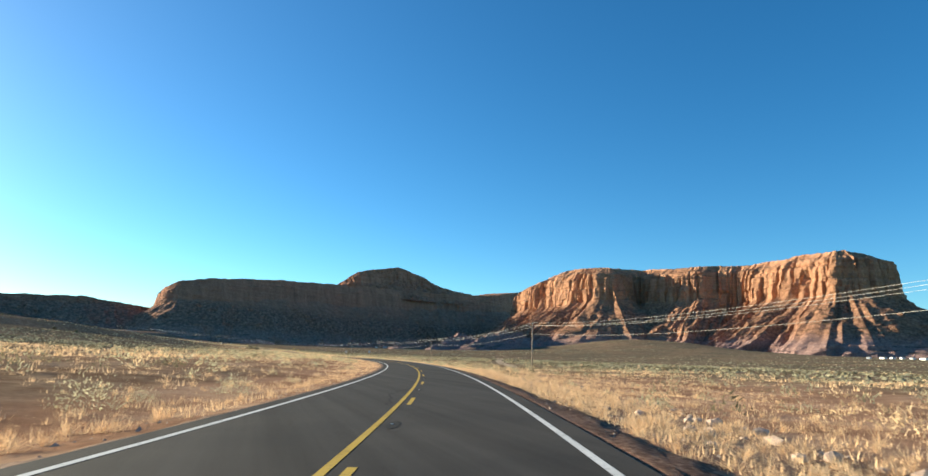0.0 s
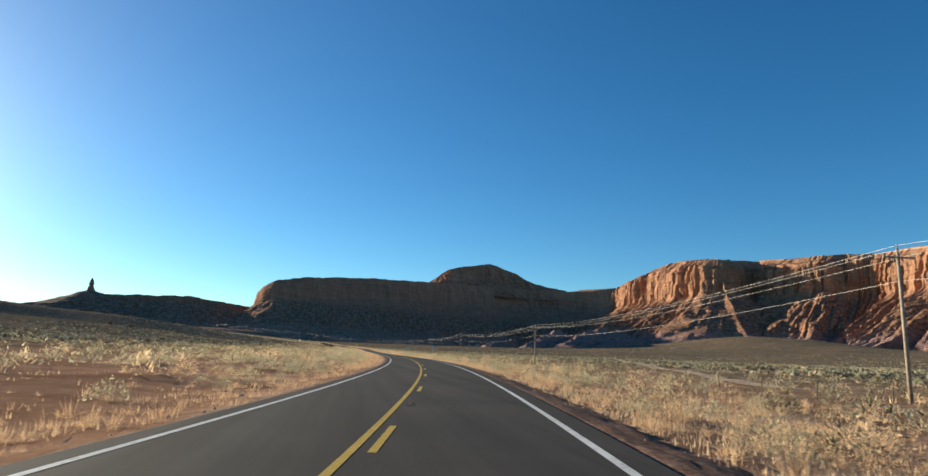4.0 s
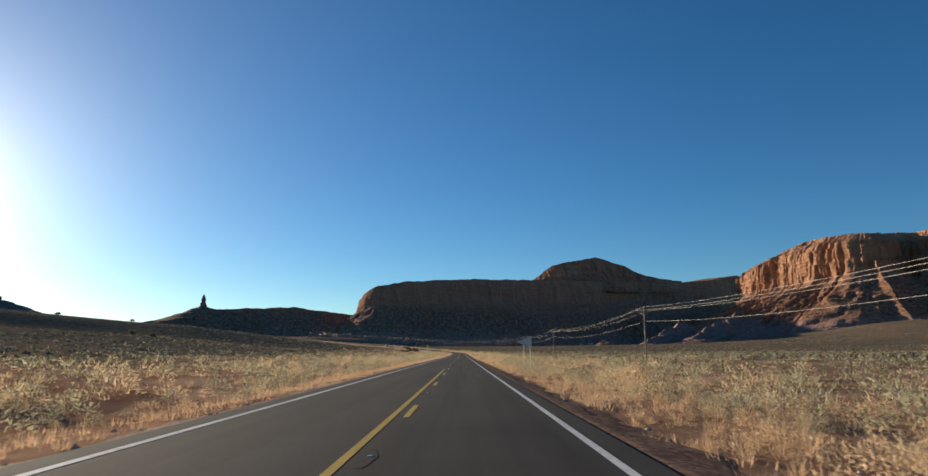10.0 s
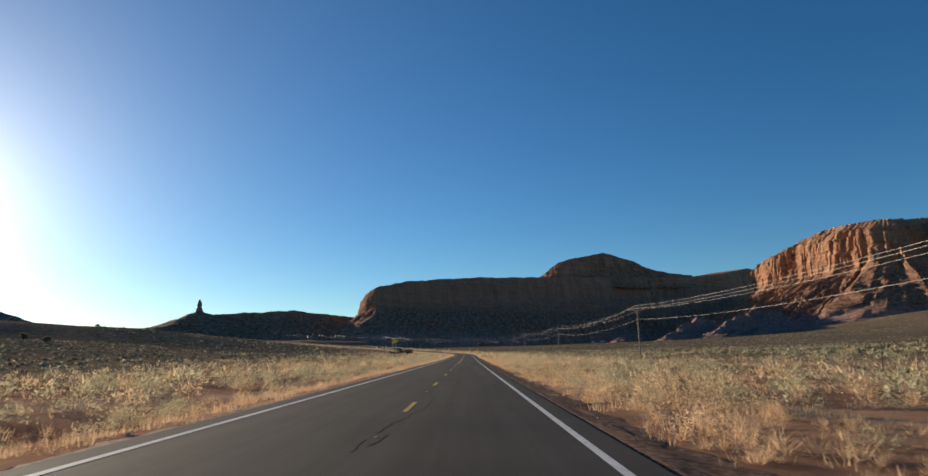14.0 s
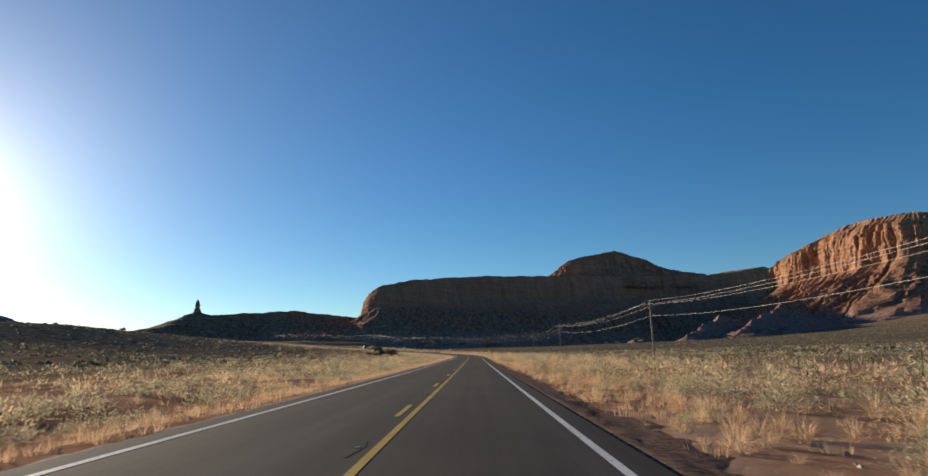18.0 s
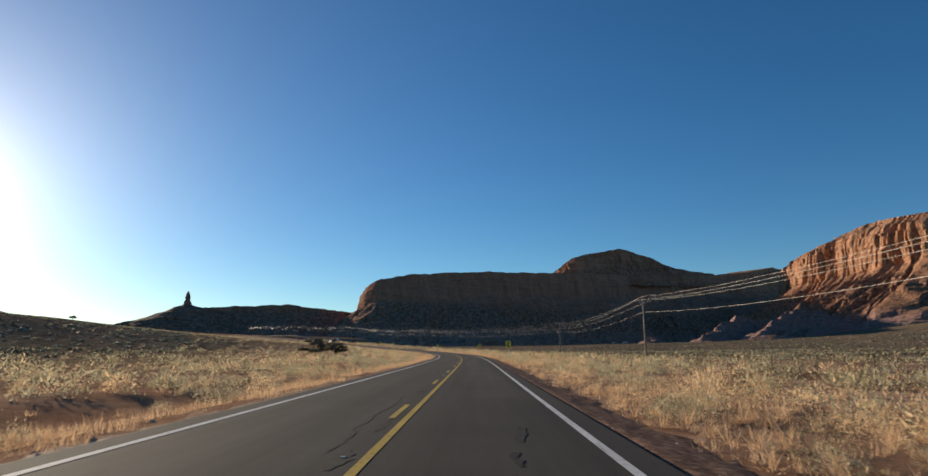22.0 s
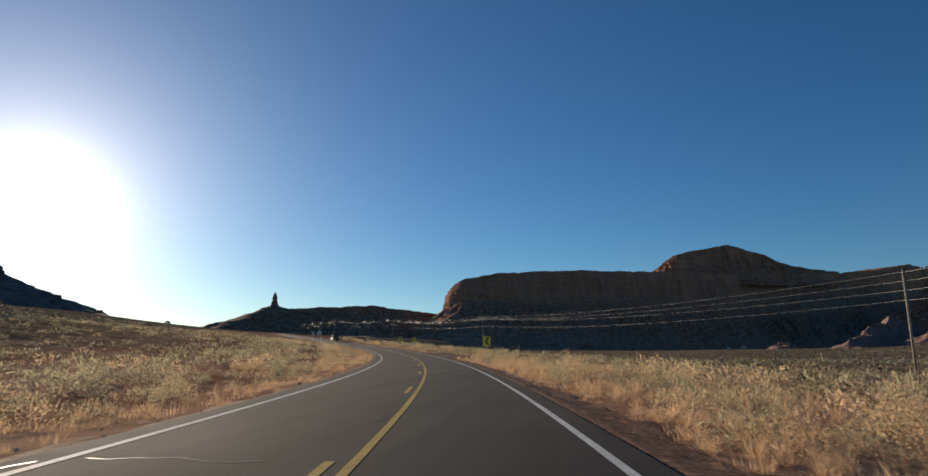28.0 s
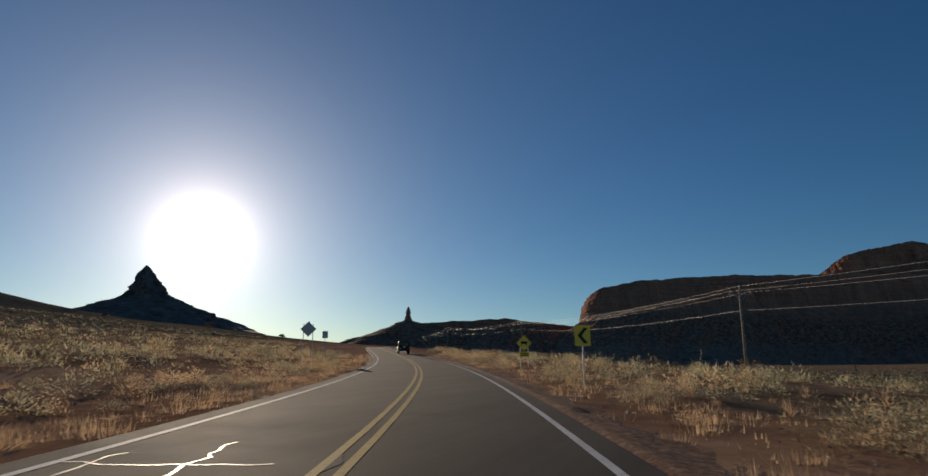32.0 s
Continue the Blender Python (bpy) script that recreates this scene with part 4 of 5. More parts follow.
        scatter("grass_tufts", tuft_mid, p, r.uniform(0.5, 1.15, len(p)), GRASS, "dry yellow grass between the shrubs", 42, "grass")
        p, t = along_road(r, 13000, side * 5.0, side * 30, t0=-1, t1=36, bias=1.2)
        p = p[~bare(t, lateral(p[:, 0], p[:, 1])) | (r.random(len(p)) < 0.1)]
        scatter("grass_stubble", stubble, clumped(p, r, 4, -0.25, 35), r.uniform(0.6, 1.5, 24000), GRASS, "short straw-coloured stubble on bare soil", 44, "grass")
        # pale grass goes on across the fields at the start only
        p, t = along_road(r, 5000, side * 30, side * 80, t0=-2, t1=7)
        p = clumped(p, r, 14, 0.0, 33)
        scatter("grass_tufts", tuft_far, p, r.uniform(0.6, 1.3, len(p)), GRASS, "distant pale grass on the plain", 43, "grass")
        for mat, label, lvl, seed, share, wide, remote in ((SAGE, "grey-green sagebrush mounds", -0.15, 51, 1.0, 0.8, 0.9), (RABBIT, "yellowish dry rabbitbrush mounds", -0.12, 52, 0.7, 0.25, 0.12), (DARK_LEAF, "dark low scrub", -0.02, 53, 0.26, 0.85, 0.9)):
            for protos, d0, d1, many, where in ((sage_close, 5.6 if east else 6.6, 9.3, 720 if east else 420, "along the verge"), (sage_hi, 9, 13, 520 if east else 460, "beside the road"), (sage_next, 12, 23, 1300 if east else 1200, "near the road")):
                p, t = along_road(r, int(many * (share if east else share ** 3 * 1.15)), side * d0, side * d1, t0=0, t1=36)
                keep = ((p[:, 1] > (95 if east else 135)) | (r.random(len(p)) < 0.12)) & ((p[:, 1] > 190) | (not east) | (r.random(len(p)) < 0.45)) & ~bare(t, lateral(p[:, 0], p[:, 1]))
                p = p[keep][(p[keep, 1] < 738) | (not east) | (r.random(keep.sum()) < (0.3 if mat == RABBIT else 0.7))]
                p = clumped(p, r, 5, lvl - 0.04, seed)
                size = 0.75 + 1.3 * r.random(len(p)) ** 1.6
                scatter("shrubs", protos, p, size, mat, label + " " + where, seed)
            p, t = along_road(r, int((4400 if east else 3600) * wide), side * 19, side * 72, t0=-1, t1=40, bias=1.25)
            keep = early(p) | (r.random(len(p)) < 0.4)
            p = clumped(p[keep], r, 12, lvl - 0.05, seed + 3)
            size = 0.8 + 1.5 * r.random(len(p)) ** 1.4
            scatter("shrubs", sage_mid, p, size, mat, label + " across the plain", seed + 1)
            p, t = along_road(r, int((17000 if east else 5000) * remote), side * 68, side * (330 if east else 200), t1=48, bias=1.3)
            p = clumped(p, r, 25, lvl - 0.05, seed + 6)
            size = r.uniform(0.8, 1.9, len(p))
            scatter("shrubs", sage_far, p, size, mat, label + " far off", seed + 2)
            p, t = along_road(r, int((15000 if east else 1500) * min(remote, 0.8)), side * (300 if east else 220), side * (1700 if east else 1150), t0=-4, t1=58, bias=1.3)
            p = clumped(p, r, 60, lvl - 0.1, seed + 9)
            scatter("shrubs", speck, p, r.uniform(1.3, 3.2 if east else 2.2, len(p)), mat, label + " on the distant slopes", seed + 4)


build_scrub()


def shrub_thing(name, mat, label, seed, spread, height, leaves):
    """One rounded bush: twiggy stems and a crown of small leaves."""
    r = np.random.default_rng(seed)
    root = new(name)
    tri = mound(r, spread, height, leaves // 2, leaves, 0.05, 0.14)
    crown = new("crown", big_mesh("crown", tri.reshape(-1, 3), np.arange(len(tri) * 3).reshape(-1, 3), mat, False))
    crown.parent = root
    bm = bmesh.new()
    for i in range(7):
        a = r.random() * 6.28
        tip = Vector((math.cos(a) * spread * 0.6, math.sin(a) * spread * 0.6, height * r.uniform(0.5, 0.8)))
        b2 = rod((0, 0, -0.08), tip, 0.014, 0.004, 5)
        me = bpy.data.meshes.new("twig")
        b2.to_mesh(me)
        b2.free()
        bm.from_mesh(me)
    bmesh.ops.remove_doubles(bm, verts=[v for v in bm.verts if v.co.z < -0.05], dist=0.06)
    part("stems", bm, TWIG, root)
    return tagged(root, label, "shrub", "bushes beside the road")


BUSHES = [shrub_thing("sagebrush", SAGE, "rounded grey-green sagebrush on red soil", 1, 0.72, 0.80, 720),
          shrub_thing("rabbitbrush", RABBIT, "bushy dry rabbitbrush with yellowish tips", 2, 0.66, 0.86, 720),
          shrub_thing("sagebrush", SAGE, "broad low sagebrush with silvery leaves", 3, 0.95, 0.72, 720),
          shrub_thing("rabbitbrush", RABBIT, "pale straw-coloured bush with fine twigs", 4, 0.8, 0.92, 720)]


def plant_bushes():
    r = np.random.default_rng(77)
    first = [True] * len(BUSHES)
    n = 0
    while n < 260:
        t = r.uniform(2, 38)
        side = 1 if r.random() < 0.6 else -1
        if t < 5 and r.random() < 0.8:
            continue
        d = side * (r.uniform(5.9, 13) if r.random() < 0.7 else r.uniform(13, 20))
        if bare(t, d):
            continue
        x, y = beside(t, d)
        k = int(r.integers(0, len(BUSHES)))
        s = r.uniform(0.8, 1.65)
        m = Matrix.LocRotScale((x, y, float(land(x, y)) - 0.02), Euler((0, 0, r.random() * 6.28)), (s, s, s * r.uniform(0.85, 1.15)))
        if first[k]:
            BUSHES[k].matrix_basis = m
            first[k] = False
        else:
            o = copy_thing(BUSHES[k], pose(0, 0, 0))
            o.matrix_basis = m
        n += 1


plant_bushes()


def juniper(x, y, h, w, seed):
    r = np.random.default_rng(seed)
    root = new("juniper_tree")
    root.location = (x, y, float(land(x, y)))
    tri = []
    bm = bmesh.new()
    for i in range(16):
        a, f = r.random() * 6.28, r.uniform(0.16, 0.85)
        c = Vector((math.cos(a) * w * 0.5 * (1.1 - abs(f - 0.3)) * r.uniform(0.3, 0.95), math.sin(a) * w * 0.5 * (1.1 - abs(f - 0.3)) * r.uniform(0.3, 0.95), h * f))
        tri.append(np.concatenate([leaf_cloud(r, 90, 0.2, w * 0.22, h * 0.24), core_dome(r, w * 0.19, h * 0.2, 6, 2)]) + np.array(c))
        b2 = rod((0, 0, h * 0.12), c, 0.05, 0.012, 5)
        me = bpy.data.meshes.new("limb")
        b2.to_mesh(me)
        b2.free()
        bm.from_mesh(me)
    b2 = rod((0, 0, -0.2), (0.05, 0, h * 0.7), 0.16, 0.04, 8)
    me = bpy.data.meshes.new("bole")
    b2.to_mesh(me)
    b2.free()
    bm.from_mesh(me)
    part("trunk", bm, TWIG, root)
    v = np.concatenate(tri).reshape(-1, 3)
    crown = new("crown", big_mesh("crown", v, np.arange(len(v)).reshape(-1, 3), DARK_LEAF, False))
    crown.parent = root
    return tagged(root, "dark spreading juniper tree among the sagebrush", "tree", "junipers by the bend")


for jx, jy, jh, jw, js in ((-195, 607, 3.0, 4.2, 7), (-176, 594, 2.6, 3.6, 8), (-39.0, 676, 3.6, 6.8, 1), (-32.5, 670, 2.9, 5.2, 2), (-420, 1170, 4.5, 7, 3), (-455, 1100, 4, 6, 4), (-400, 1240, 4, 6, 5), (-520, 1040, 5, 7, 6)):
    juniper(jx, jy, jh, jw, js)


# ---- stones ----
def stone_mesh(seed):
    bm = bmesh.new()
    bmesh.ops.create_icosphere(bm, subdivisions=1, radius=1)
    r = random.Random(seed)
    for v in bm.verts:
        v.co *= r.uniform(0.7, 1.15)
        v.co.z *= 0.6
    me = bpy.data.meshes.new("stone")
    bm.to_mesh(me)
    bm.free()
    me.materials.append(STONE)
    return me


STONES = [stone_mesh(i) for i in range(5)]
rng = np.random.default_rng(9)
for i in range(170):
    t = (rng.uniform(0.3, 1.0) if i < 30 else rng.uniform(0.2, 4.5)) if i < 70 else rng.uniform(4, 34)
    d = (rng.uniform(6.5, 11) if i < 30 else rng.uniform(5.0, 14)) if i < 70 else (rng.uniform(4.2, 7.5) if rng.random() < 0.7 else -rng.uniform(4.2, 8))
    x, y = beside(t, d)
    s = float(rng.uniform(0.05, 0.17)) * (1.9 if i < 40 else 0.8)
    ob = new("stone", STONES[i % 5])
    ob.matrix_basis = Matrix.LocRotScale((x, y, float(land(x, y)) + s * 0.25), Euler((0, 0, rng.random() * 6.28)), (s, s * 0.8, s))
    tagged(ob, "pale sandstone lump on the gravel verge", "stone", "stones along the road")


# ---- pole line ----
POLES = ((8, -75), (17, 28), (24.6, 129), (30.4, 235.6), (30.6, 342), (29.5, 441), (28.1, 528.5), (26.3, 623), (28.4, 737), (-26.6, 828), (-83, 944), (-143, 1028), (-186, 1112), (-230, 1198), (-276, 1284))
ROOTS = [float(land(x, y)) for x, y in POLES]
TOPS = [z + h for z, h in zip(ROOTS, (9.1, 9.1, 9.5, 8.35, 8.5, 8.5, 8.6))]
CORNER = 8          # this pole stands where the line turns
TOPS += [9.4, 11.3, 12.9, 20.1, 25.2, 29.6, 33.9, 37.6]


def pole_dirs():
    out = []
    for i in range(len(POLES)):
        a, b = POLES[max(0, i - 1)], POLES[min(len(POLES) - 1, i + 1)]
        out.append(math.atan2(b[1] - a[1], b[0] - a[0]) - math.pi / 2)
    return out


DIRS = pole_dirs()
ARMS = ((-1.1, 0.28), (0.0, 0.85), (1.1, 0.28), (0.12, -1.55))


STACK = ((0.14, -0.55), (0.14, 0.35), (0.14, -1.5), (0.14, -2.5))


def build_pole(i):
    h = TOPS[i] - ROOTS[i]
    root = new("power_pole")
    root.matrix_basis = pose(POLES[i][0], POLES[i][1], ROOTS[i], 0, 0, math.degrees(DIRS[i]))
    part("shaft", rod((0, 0, -0.5), (0, 0, h + 0.6), 0.15, 0.10, 12), POLE_WOOD, root)
    if i == CORNER:
        for dx, dz in STACK:
            part("insulator", rod((0.08, 0, h + dz), (0.3, 0, h + dz), 0.05, 0.04, 10), CERAMIC, root)
        return tagged(root, "tall wooden corner pole with insulators one below the other", "pole", "power poles along the road")
    part("crossarm", box(-1.2, -0.16, h - 0.06, 1.2, -0.06, h + 0.06, 0.01), POLE_WOOD, root, "grey timber crossarm")
    for s in (-1, 1):
        part("brace", rod((s * 0.62, -0.12, h - 0.05), (0, -0.12, h - 0.62), 0.015, None, 6), STEEL, root)
    for dx, dz in ARMS[:3]:
        base = h + dz - 0.24
        part("insulator", rod((dx, -0.11 if dx else 0, base), (dx, -0.11 if dx else 0, base + 0.22), 0.055, 0.04, 10), CERAMIC, root)
    part("clamp", rod((0, 0, h - 1.55), (0.14, 0, h - 1.55), 0.03, None, 8), STEEL, root)
    return tagged(root, "weathered wooden power pole with one crossarm", "pole", "power poles along the road")


for i in range(len(POLES)):
    build_pole(i)


def build_wire(k):
    """One conductor strung from pole to pole with a natural sag."""
    pts = []
    for i in range(len(POLES) - 1):
        ends = []
        for j in (i, i + 1):
            c, s = math.cos(DIRS[j]), math.sin(DIRS[j])
            dx, dz = STACK[k] if j == CORNER else ARMS[k]
            ends.append(Vector((POLES[j][0] + dx * c, POLES[j][1] + dx * s, TOPS[j] + dz)))
        for q in range(18):
            f = q / 18
            p = ends[0].lerp(ends[1], f)
            p.z -= 4 * f * (1 - f) * 1.25
            pts.append(p)
    pts.append(ends[1])
    n, m, rad = len(pts), 6, 0.012
    v = []
    for i, p in enumerate(pts):
        d = (pts[min(n - 1, i + 1)] - pts[max(0, i - 1)]).normalized()
        s = d.cross(Vector((0, 0, 1))).normalized()
        u = s.cross(d)
        v += [p + (s * math.cos(a) + u * math.sin(a)) * rad for a in (2 * math.pi * q / m for q in range(m))]
    f = [(i * m + q, i * m + (q + 1) % m, (i + 1) * m + (q + 1) % m, (i + 1) * m + q) for i in range(n - 1) for q in range(m)]
    ob = new("power_cable", mesh_of("power_cable", v, f, CABLE, True))
    tagged(ob, "thin bare aluminium cable strung between the poles", "cable", "cables of the pole line")


for k in range(4):
    build_wire(k)


# ---- wire fence ----
def build_fence():
    root = new("wire_fence")
    post = bpy.data.meshes.new("post")
    bm = rod((0, 0, -0.3), (0, 0, 1.25), 0.035, 0.03, 6)
    bm.to_mesh(post)
    bm.free()
    post.materials.append(TWIG)
    line = []
    for i, t in enumerate(np.arange(3, 33.5, 0.26)):
        x, y = beside(t, 24.5)
        z = float(land(x, y))
        ob = new("post", post)
        ob.location = (x, y, z)
        ob.rotation_euler = (0.06 * math.sin(i * 7.1), 0.06 * math.cos(i * 3.3), 0)
        ob.parent = root
        line.append((x, y, z))
    for h in (0.45, 0.8, 1.15):
        v, f = [], []
        for i, (x, y, z) in enumerate(line):
            v += [(x - 0.002, y, z + h), (x + 0.002, y, z + h), (x, y, z + h + 0.003)]
            if i:
                a = 3 * i
                f += [(a - 3, a - 2, a + 1, a), (a - 2, a - 1, a + 2, a + 1), (a - 1, a - 3, a, a + 2)]
        ob = new("wire", mesh_of("wire", v, f, TWIG))
        ob.parent = root
    tagged(root, "old barbed wire fence on thin leaning posts", "fence")


build_fence()


# ---- road signs ----
SIGN_YELLOW = plain("sign_yellow", (0.95, 0.66, 0.05), 0.45, 0.4, vary=0.1)
SIGN_WHITE = plain("sign_white", (0.70, 0.70, 0.68), 0.45, 0.4, vary=0.08)
SIGN_BLACK = plain("sign_black", (0.015, 0.015, 0.015), 0.5, 0.4, vary=0.2)
SIGN_BACK = plain("sign_back", (0.50, 0.50, 0.48), 0.5, 0.4, metal=0.05, vary=0.12)
POST_WHITE = plain("sign_post_steel", (0.58, 0.57, 0.54), 0.5, 0.4, metal=0.2, vary=0.1)


def plate(outline, y0, y1):
    """A flat plate from an (x, z) outline, between two depths."""
    bm = bmesh.new()
    f = bm.faces.new([bm.verts.new((x, y0, z)) for x, z in outline])
    ret = bmesh.ops.extrude_face_region(bm, geom=[f])
    for v in (g for g in ret["geom"] if isinstance(g, bmesh.types.BMVert)):
        v.co.y = y1
    bmesh.ops.recalc_face_normals(bm, faces=bm.faces)
    return bm


def rect(x0, z0, x1, z1, r=0.03):
    pts = []
    for cx, cz, a0 in ((x1 - r, z1 - r, 0), (x0 + r, z1 - r, 90), (x0 + r, z0 + r, 180), (x1 - r, z0 + r, 270)):
        pts += [(cx + r * math.cos(radians(a0 + a)), cz + r * math.sin(radians(a0 + a))) for a in (0, 30, 60, 90)]
    return pts


def grow(outline, k):
    cx = sum(p[0] for p in outline) / len(outline)
    cz = sum(p[1] for p in outline) / len(outline)
    return [(cx + (x - cx) * k, cz + (z - cz) * k) for x, z in outline]


def lettering(words, x, z, size, parent):
    cu = bpy.data.curves.new("lettering", "FONT")
    cu.body, cu.size, cu.align_x, cu.extrude = words, size, "CENTER", 0.001
    tmp = bpy.data.objects.new("lettering", cu)
    scene.collection.objects.link(tmp)
    bpy.context.view_layer.update()
    me = bpy.data.meshes.new_from_object(tmp.evaluated_get(bpy.context.evaluated_depsgraph_get()))
    bpy.data.objects.remove(tmp)
    me.materials.clear()
    me.materials.append(SIGN_BLACK)
    ob = new("lettering", me)
    ob.parent = parent
    ob.matrix_basis = pose(x, -0.012, z, 90, 0, 0)
    return ob


def build_sign(name, x, y, turn, label, outline, face, posts, height, border=True, marks=()):
    """A sign whose face looks along -y of its own; outline is centred on the plate's middle."""
    z = float(land(x, y))
    root = new(name)
    root.matrix_basis = pose(x, y, z, 0, 0, turn)
    low = min(p[1] for p in outline)
    for px in posts:
        post = part("post", box(px - 0.028, 0.004, -0.4, px + 0.028, 0.05, height + max(p[1] for p in outline) * 0.6, 0.006), POST_WHITE, root)
    shift = lambda o: [(a, b + height) for a, b in o]
    panel = part("panel", plate(shift(outline), 0.0, -0.004), face, root)
    part("panel_back", plate(shift(grow(outline, 0.995)), 0.003, 0.0005), SIGN_BACK, root, "bare grey metal back")
    if border:
        rim = part("border", plate(shift(grow(outline, 0.965)), -0.0045, -0.0065), SIGN_BLACK, root)
        part("face", plate(shift(grow(outline, 0.925)), -0.007, -0.009), face, root)
    for nm, o in marks:
        part(nm, plate(shift(o), -0.0095, -0.0115), SIGN_BLACK, root)
    tagged(root, label, "road sign", "signs along the road")
    return root


ARROW = [(-0.19, 0.0), (0.05, 0.30), (0.21, 0.30), (-0.03, 0.0), (0.21, -0.30), (0.05, -0.30)]
sp = build_sign("speed_limit_sign", 6.2, 233.5, 0, "white speed limit sign reading 65 on one steel post", rect(-0.305, -0.38, 0.305, 0.38), SIGN_WHITE, (0,), 2.6)
lettering("SPEED", 0, 2.6 + 0.17, 0.165, sp)
lettering("LIMIT", 0, 2.6 + 0.01, 0.165, sp)
lettering("65", 0, 2.6 - 0.31, 0.36, sp)
CHEVRONS = ((3.7, 598.5, 1.26), (0.8, 659.5, 1.15), (-11.9, 720, 1.16), (-34.2, 785.6, 1.22))
for cx, cy, ch in CHEVRONS:
    a = math.degrees(float(np.interp(cy, _ry, _ra)))
    build_sign("chevron_sign", cx, cy, a - 4, "yellow sign with a black chevron on a steel post", rect(-0.305, -0.40, 0.305, 0.40), SIGN_YELLOW, (0,), ch + 0.72, False, (("chevron", ARROW),))
DIAMOND = [(0.0, 0.62), (0.62, 0.0), (0.0, -0.62), (-0.62, 0.0)]
a = math.degrees(float(np.interp(808, _ry, _ra)))
cow = build_sign("warning_sign", -42.8, 807.2, a, "yellow diamond warning sign with a lower plaque on two posts", DIAMOND, SIGN_YELLOW, (-0.3, 0.3), 1.8, True,
                 (("symbol", rect(-0.26, -0.06, 0.24, 0.14, 0.05)), ("symbol", rect(-0.22, -0.2, -0.15, -0.05)), ("symbol", rect(0.12, -0.2, 0.19, -0.05))))
part("plaque", plate([(p, q + 0.97) for p, q in rect(-0.38, -0.2, 0.38, 0.2)], 0.0, -0.005), SIGN_YELLOW, cow, "yellow plaque with unreadable black lines")
for dz in (0.07, -0.07):
    part("plaque_line", plate([(p, q + 0.97 + dz) for p, q in rect(-0.27, -0.035, 0.27, 0.035, 0.01)], -0.0055, -0.0075), SIGN_BLACK, cow)
PENNANT = [(-0.55, 0.45), (0.75, 0.0), (-0.55, -0.45)]
build_sign("pennant_sign", 5.2, 290, 180, "grey back of a pennant sign on two posts", PENNANT, SIGN_YELLOW, (-0.42, 0.1), 2.5)
build_sign("pennant_sign", -10.1, 420.1, -24, "yellow pennant warning sign on two posts", PENNANT, SIGN_YELLOW, (-0.42, 0.1), 3.72)

ground_z = lambda x, y: float(land(x, y))
build_sign("warning_sign", -61.9, 806.5, 180 + math.degrees(float(np.interp(806, _ry, _ra))), "bare grey back of a large diamond sign on two posts", [(x * 1.08, z * 1.08) for x, z in DIAMOND], SIGN_YELLOW, (-0.4, 0.4), 3.2)
build_sign("route_sign", -68.8, 819.3, 180 + math.degrees(float(np.interp(822, _ry, _ra))), "grey back of a small upright sign on one post", rect(-0.3, -0.38, 0.3, 0.38), SIGN_WHITE, (0,), 2.9)


# ---- car ahead ----
CAR_PAINT = plain("dark_green_paint", (0.020, 0.024, 0.024), 0.55, 0.3, vary=0.1)
CAR_GLASS = plain("tinted_glass", (0.010, 0.012, 0.014), 0.08, 0.6, vary=0.1)
RUBBER = plain("tyre_rubber", (0.02, 0.02, 0.02), 0.85, 0.2, vary=0.2)
RED_LENS = plain("red_lens", (0.35, 0.02, 0.015), 0.25, 0.5, vary=0.1)
TRIM_BLACK = plain("black_trim", (0.02, 0.02, 0.02), 0.6, 0.3, vary=0.2)
NUMBER_WHITE = plain("plate_white", (0.6, 0.6, 0.58), 0.5, 0.3, vary=0.1)


def side_plate(profile, x0, x1, bevel=0.03):
    """A body panel: a (y, z) profile drawn out across the car."""
    bm = bmesh.new()
    f = bm.faces.new([bm.verts.new((x0, y, z)) for y, z in profile])
    ret = bmesh.ops.extrude_face_region(bm, geom=[f])
    for v in (g for g in ret["geom"] if isinstance(g, bmesh.types.BMVert)):
        v.co.x = x1
    bmesh.ops.recalc_face_normals(bm, faces=bm.faces)
    bmesh.ops.bevel(bm, geom=list(bm.edges), offset=bevel, segments=2, affect="EDGES", profile=0.6)
    return bm


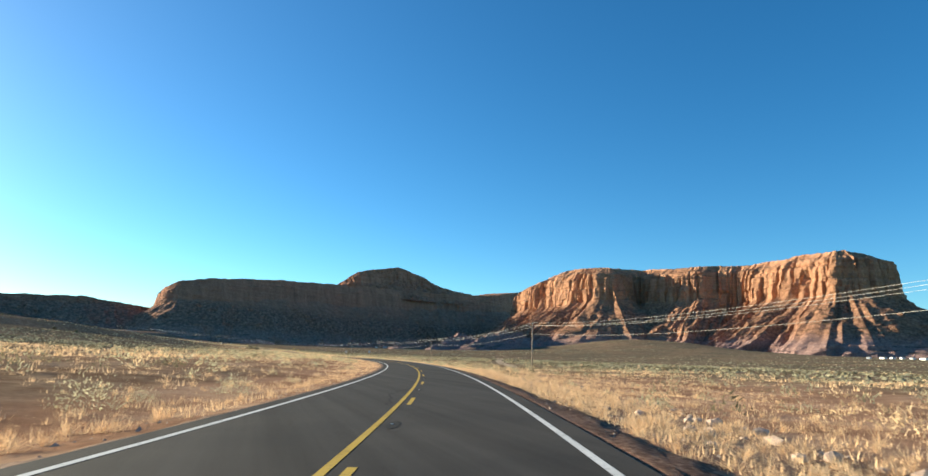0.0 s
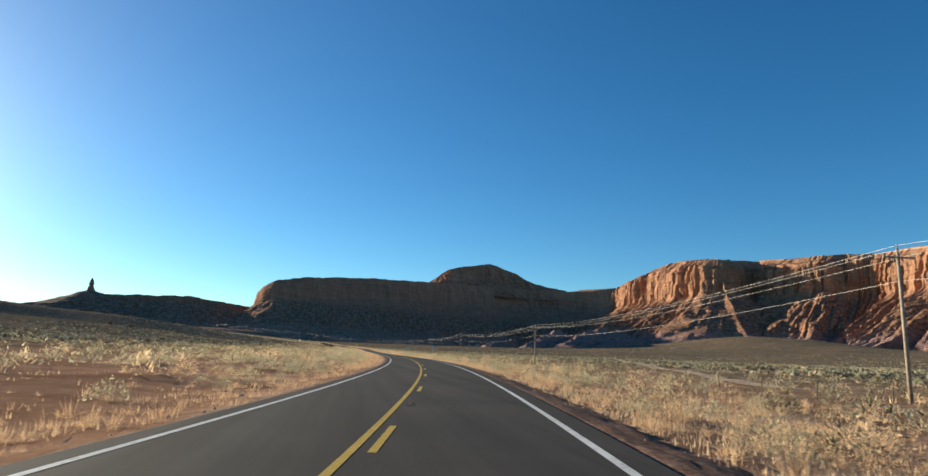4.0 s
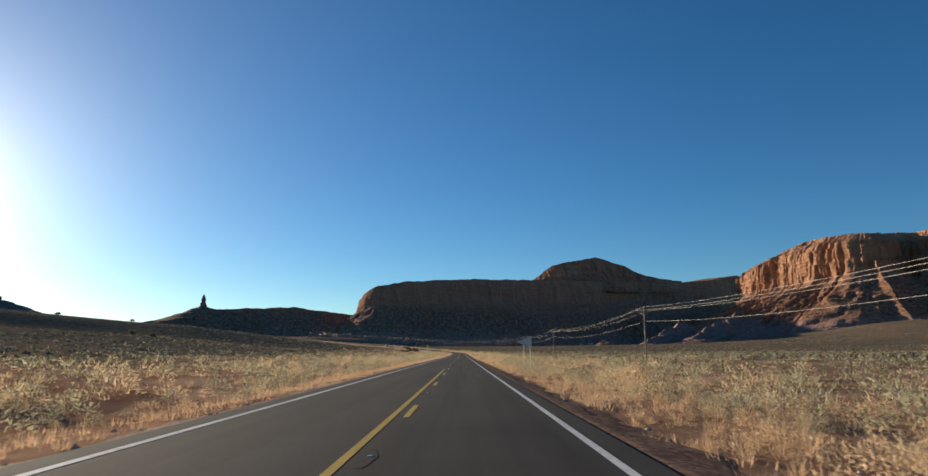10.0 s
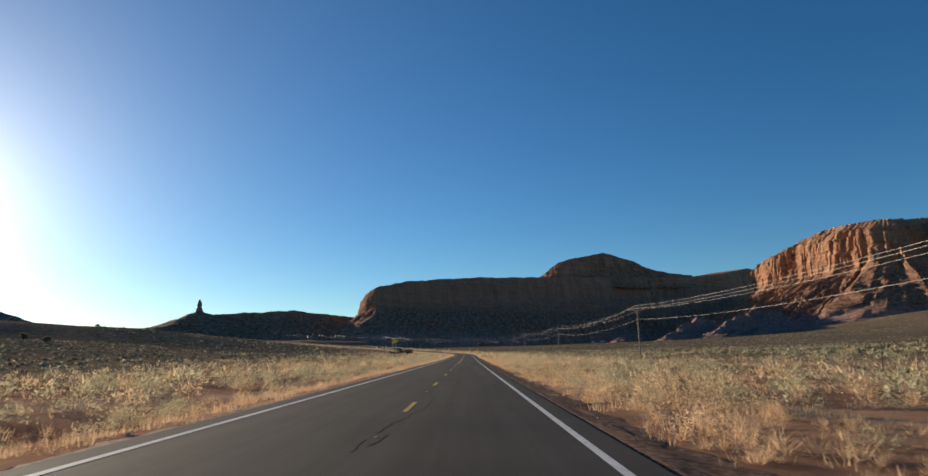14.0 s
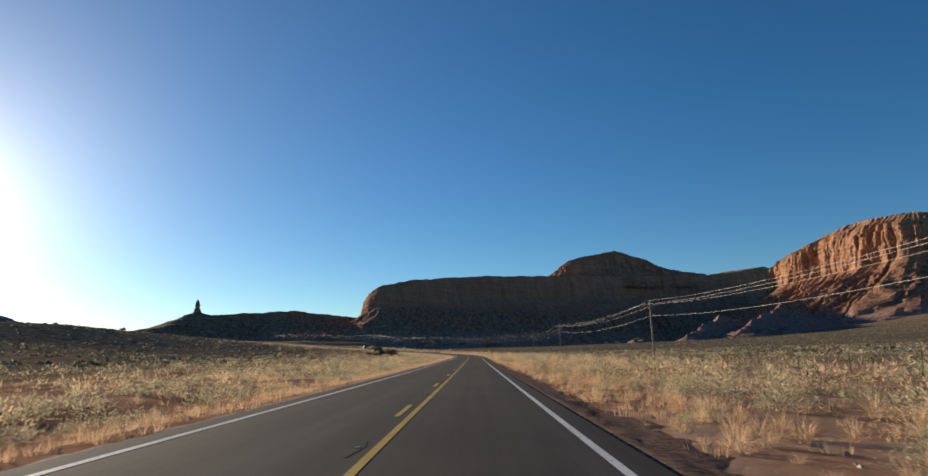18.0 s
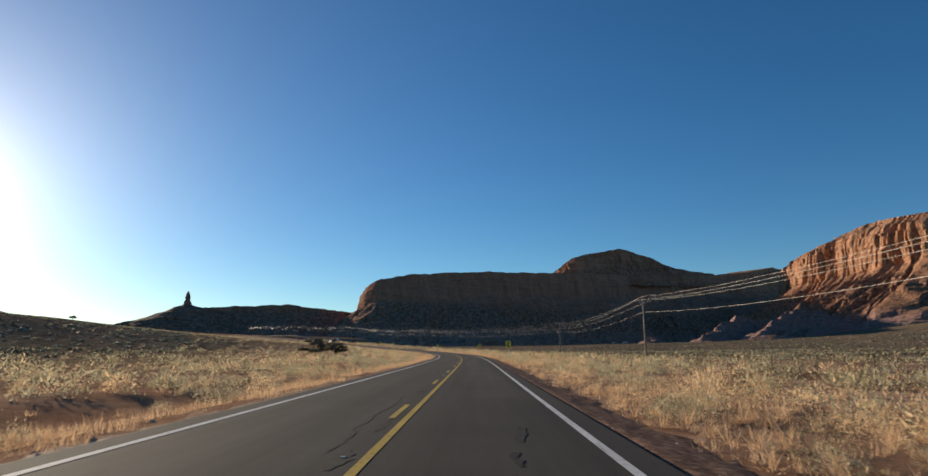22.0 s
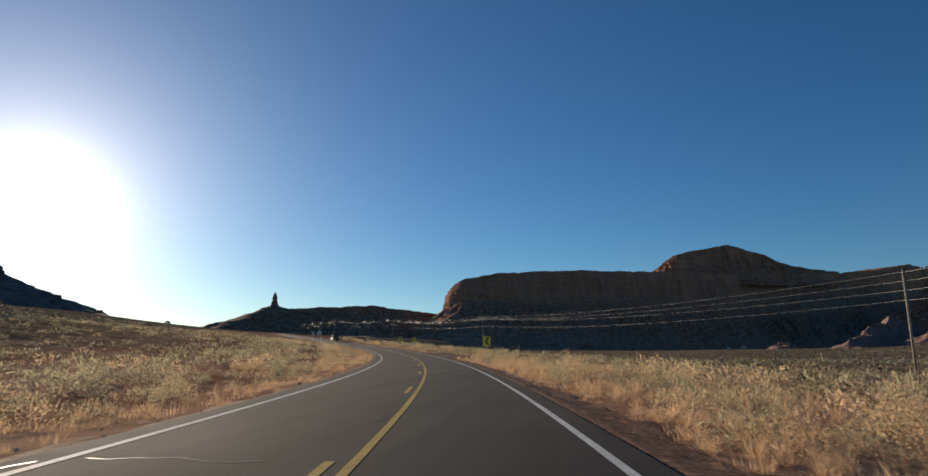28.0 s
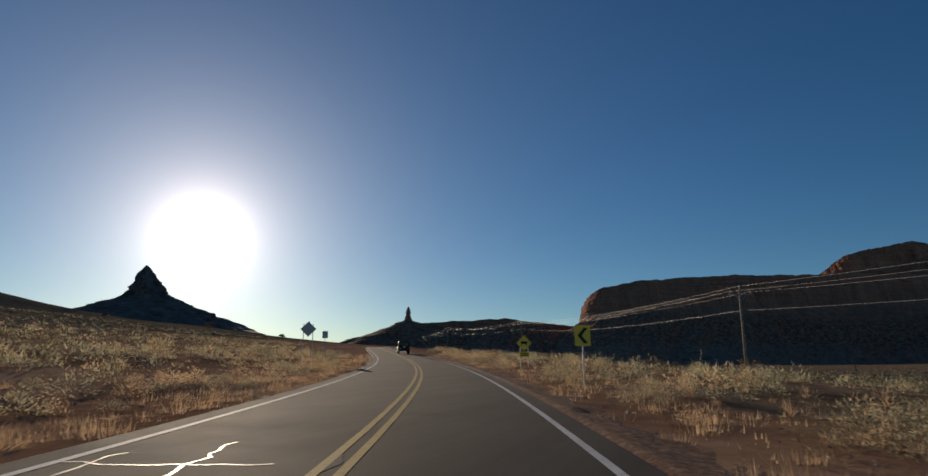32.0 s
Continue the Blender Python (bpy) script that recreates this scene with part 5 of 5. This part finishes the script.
def build_car(t, d):
    x, y, z, a, b = station(t)
    root = new("car")
    root.matrix_basis = pose(x + d * math.cos(a), y + d * math.sin(a), z + b * d, 0, -math.degrees(math.atan(b)), math.degrees(a)) @ pose(0, 0, 0, 1.6, 0, 0)
    part("body", side_plate([(-2.05, 0.55), (-2.08, 1.05), (2.0, 1.08), (2.12, 0.9), (2.1, 0.5), (1.8, 0.42), (-1.9, 0.42)], -0.88, 0.88, 0.05), CAR_PAINT, root)
    cabin = part("cabin", side_plate([(-2.04, 1.05), (-1.98, 1.78), (-1.85, 1.84), (0.45, 1.82), (1.0, 1.06)], -0.80, 0.80, 0.05), CAR_PAINT, root)
    part("rear_window", box(-0.62, -2.055, 1.16, 0.62, -1.77, 1.66, 0.01), CAR_GLASS, root)
    for s in (-1, 1):
        part("side_window", box(s * 0.79, -1.85, 1.16, s * 0.812, -0.75, 1.68, 0.005), CAR_GLASS, root)
        part("side_window", box(s * 0.79, -0.62, 1.16, s * 0.812, 0.42, 1.68, 0.005), CAR_GLASS, root)
        part("tail_light", box(s * 0.78 - 0.09, -2.11, 0.82, s * 0.78 + 0.09, -2.05, 1.08, 0.01), RED_LENS, root)
        part("mirror", box(s * 0.88, 0.62, 1.12, s * 1.06, 0.74, 1.30, 0.02), TRIM_BLACK, root)
        for wy in (-1.3, 1.35):
            wheel = part("wheel", rod((s * 0.66, wy, 0.37), (s * 0.90, wy, 0.37), 0.37, None, 20), RUBBER, root)
            part("rim", rod((s * 0.88, wy, 0.37), (s * 0.912, wy, 0.37), 0.21, None, 14), STEEL, wheel)
            part("arch", box(s * 0.86, wy - 0.48, 0.72, s * 0.94, wy + 0.48, 0.80, 0.02), TRIM_BLACK, root)
    part("bumper", box(-0.86, -2.2, 0.48, 0.86, -2.05, 0.66, 0.03), TRIM_BLACK, root)
    spare = part("spare_wheel", rod((0, -2.08, 1.02), (0, -2.3, 1.02), 0.36, None, 22), RUBBER, root)
    part("rim", rod((0, -2.29, 1.02), (0, -2.32, 1.02), 0.2, None, 14), STEEL, spare)
    part("number_plate", box(-0.72, -2.12, 0.70, -0.42, -2.09, 0.84, 0.005), NUMBER_WHITE, root)
    tagged(root, "dark boxy off-road car with a spare wheel driving in the lane", "car")


build_car(36.1, 1.35)


# ---- far homestead ----
WALL_WHITE = plain("white_siding", (0.74, 0.73, 0.70), 0.7, 0.3, vary=0.08, scale=0.5)
ROOF_GREY = plain("grey_roof", (0.30, 0.28, 0.27), 0.8, 0.2, vary=0.2, scale=0.5)


def build_trailer(x, y, length, turn):
    root = new("mobile_home")
    root.matrix_basis = pose(x, y, ground_z(x, y) - 0.3, 0, 0, turn)
    part("wall", box(-length / 2, -2.4, 0, length / 2, 2.4, 3.3, 0.03), WALL_WHITE, root)
    roof = side_plate([(-2.7, 3.3), (0, 4.2), (2.7, 3.3)], -length / 2 - 0.3, length / 2 + 0.3, 0.02)
    part("roof", roof, ROOF_GREY, root)
    for k in (-0.3, 0.05, 0.32):
        part("window", box(k * length - 0.6, -2.46, 1.3, k * length + 0.6, -2.38, 2.3, 0.01), CAR_GLASS, root)
    part("door", box(-0.12 * length - 0.5, -2.46, 0.3, -0.12 * length + 0.4, -2.38, 2.3, 0.01), ROOF_GREY, root)
    tagged(root, "small white mobile home on the plain below the mesa", "house", "homes below the mesa")


for k, (az, dist, ln, tn) in enumerate(((51.0, 1180, 16, 30), (51.9, 1230, 12, 70), (52.5, 1200, 10, 10), (53.1, 1260, 14, 50), (53.7, 1210, 12, 20), (54.4, 1190, 18, 60))):
    build_trailer(-36 + dist * math.sin(radians(az)), dist * math.cos(radians(az)), ln, tn)
for k, (hx, hy) in enumerate(((700, 2250), (735, 2262), (690, 2290), (420, 2300), (395, 2330))):
    build_trailer(hx, hy, 14 + 2 * k, 15 * k)


# ---- loose gravel on the verges ----
def build_pebbles():
    r = np.random.default_rng(33)
    v = np.array([(1, 0, 0), (-0.5, 0.8, 0), (-0.5, -0.8, 0), (0, 0.1, 0.8)])
    tet = v[np.array([(0, 1, 3), (1, 2, 3), (2, 0, 3)])]
    for side, n in ((1, 14000), (-1, 6000)):
        p, t = along_road(r, n, side * 3.75, side * (7.0 if side > 0 else 5.4), t0=-1, t1=36)
        scatter("pebbles", [tet], p, 0.016 + 0.10 * r.random(n) ** 3, STONE, "loose pale pebbles on the road verge", 61, "gravel")


build_pebbles()
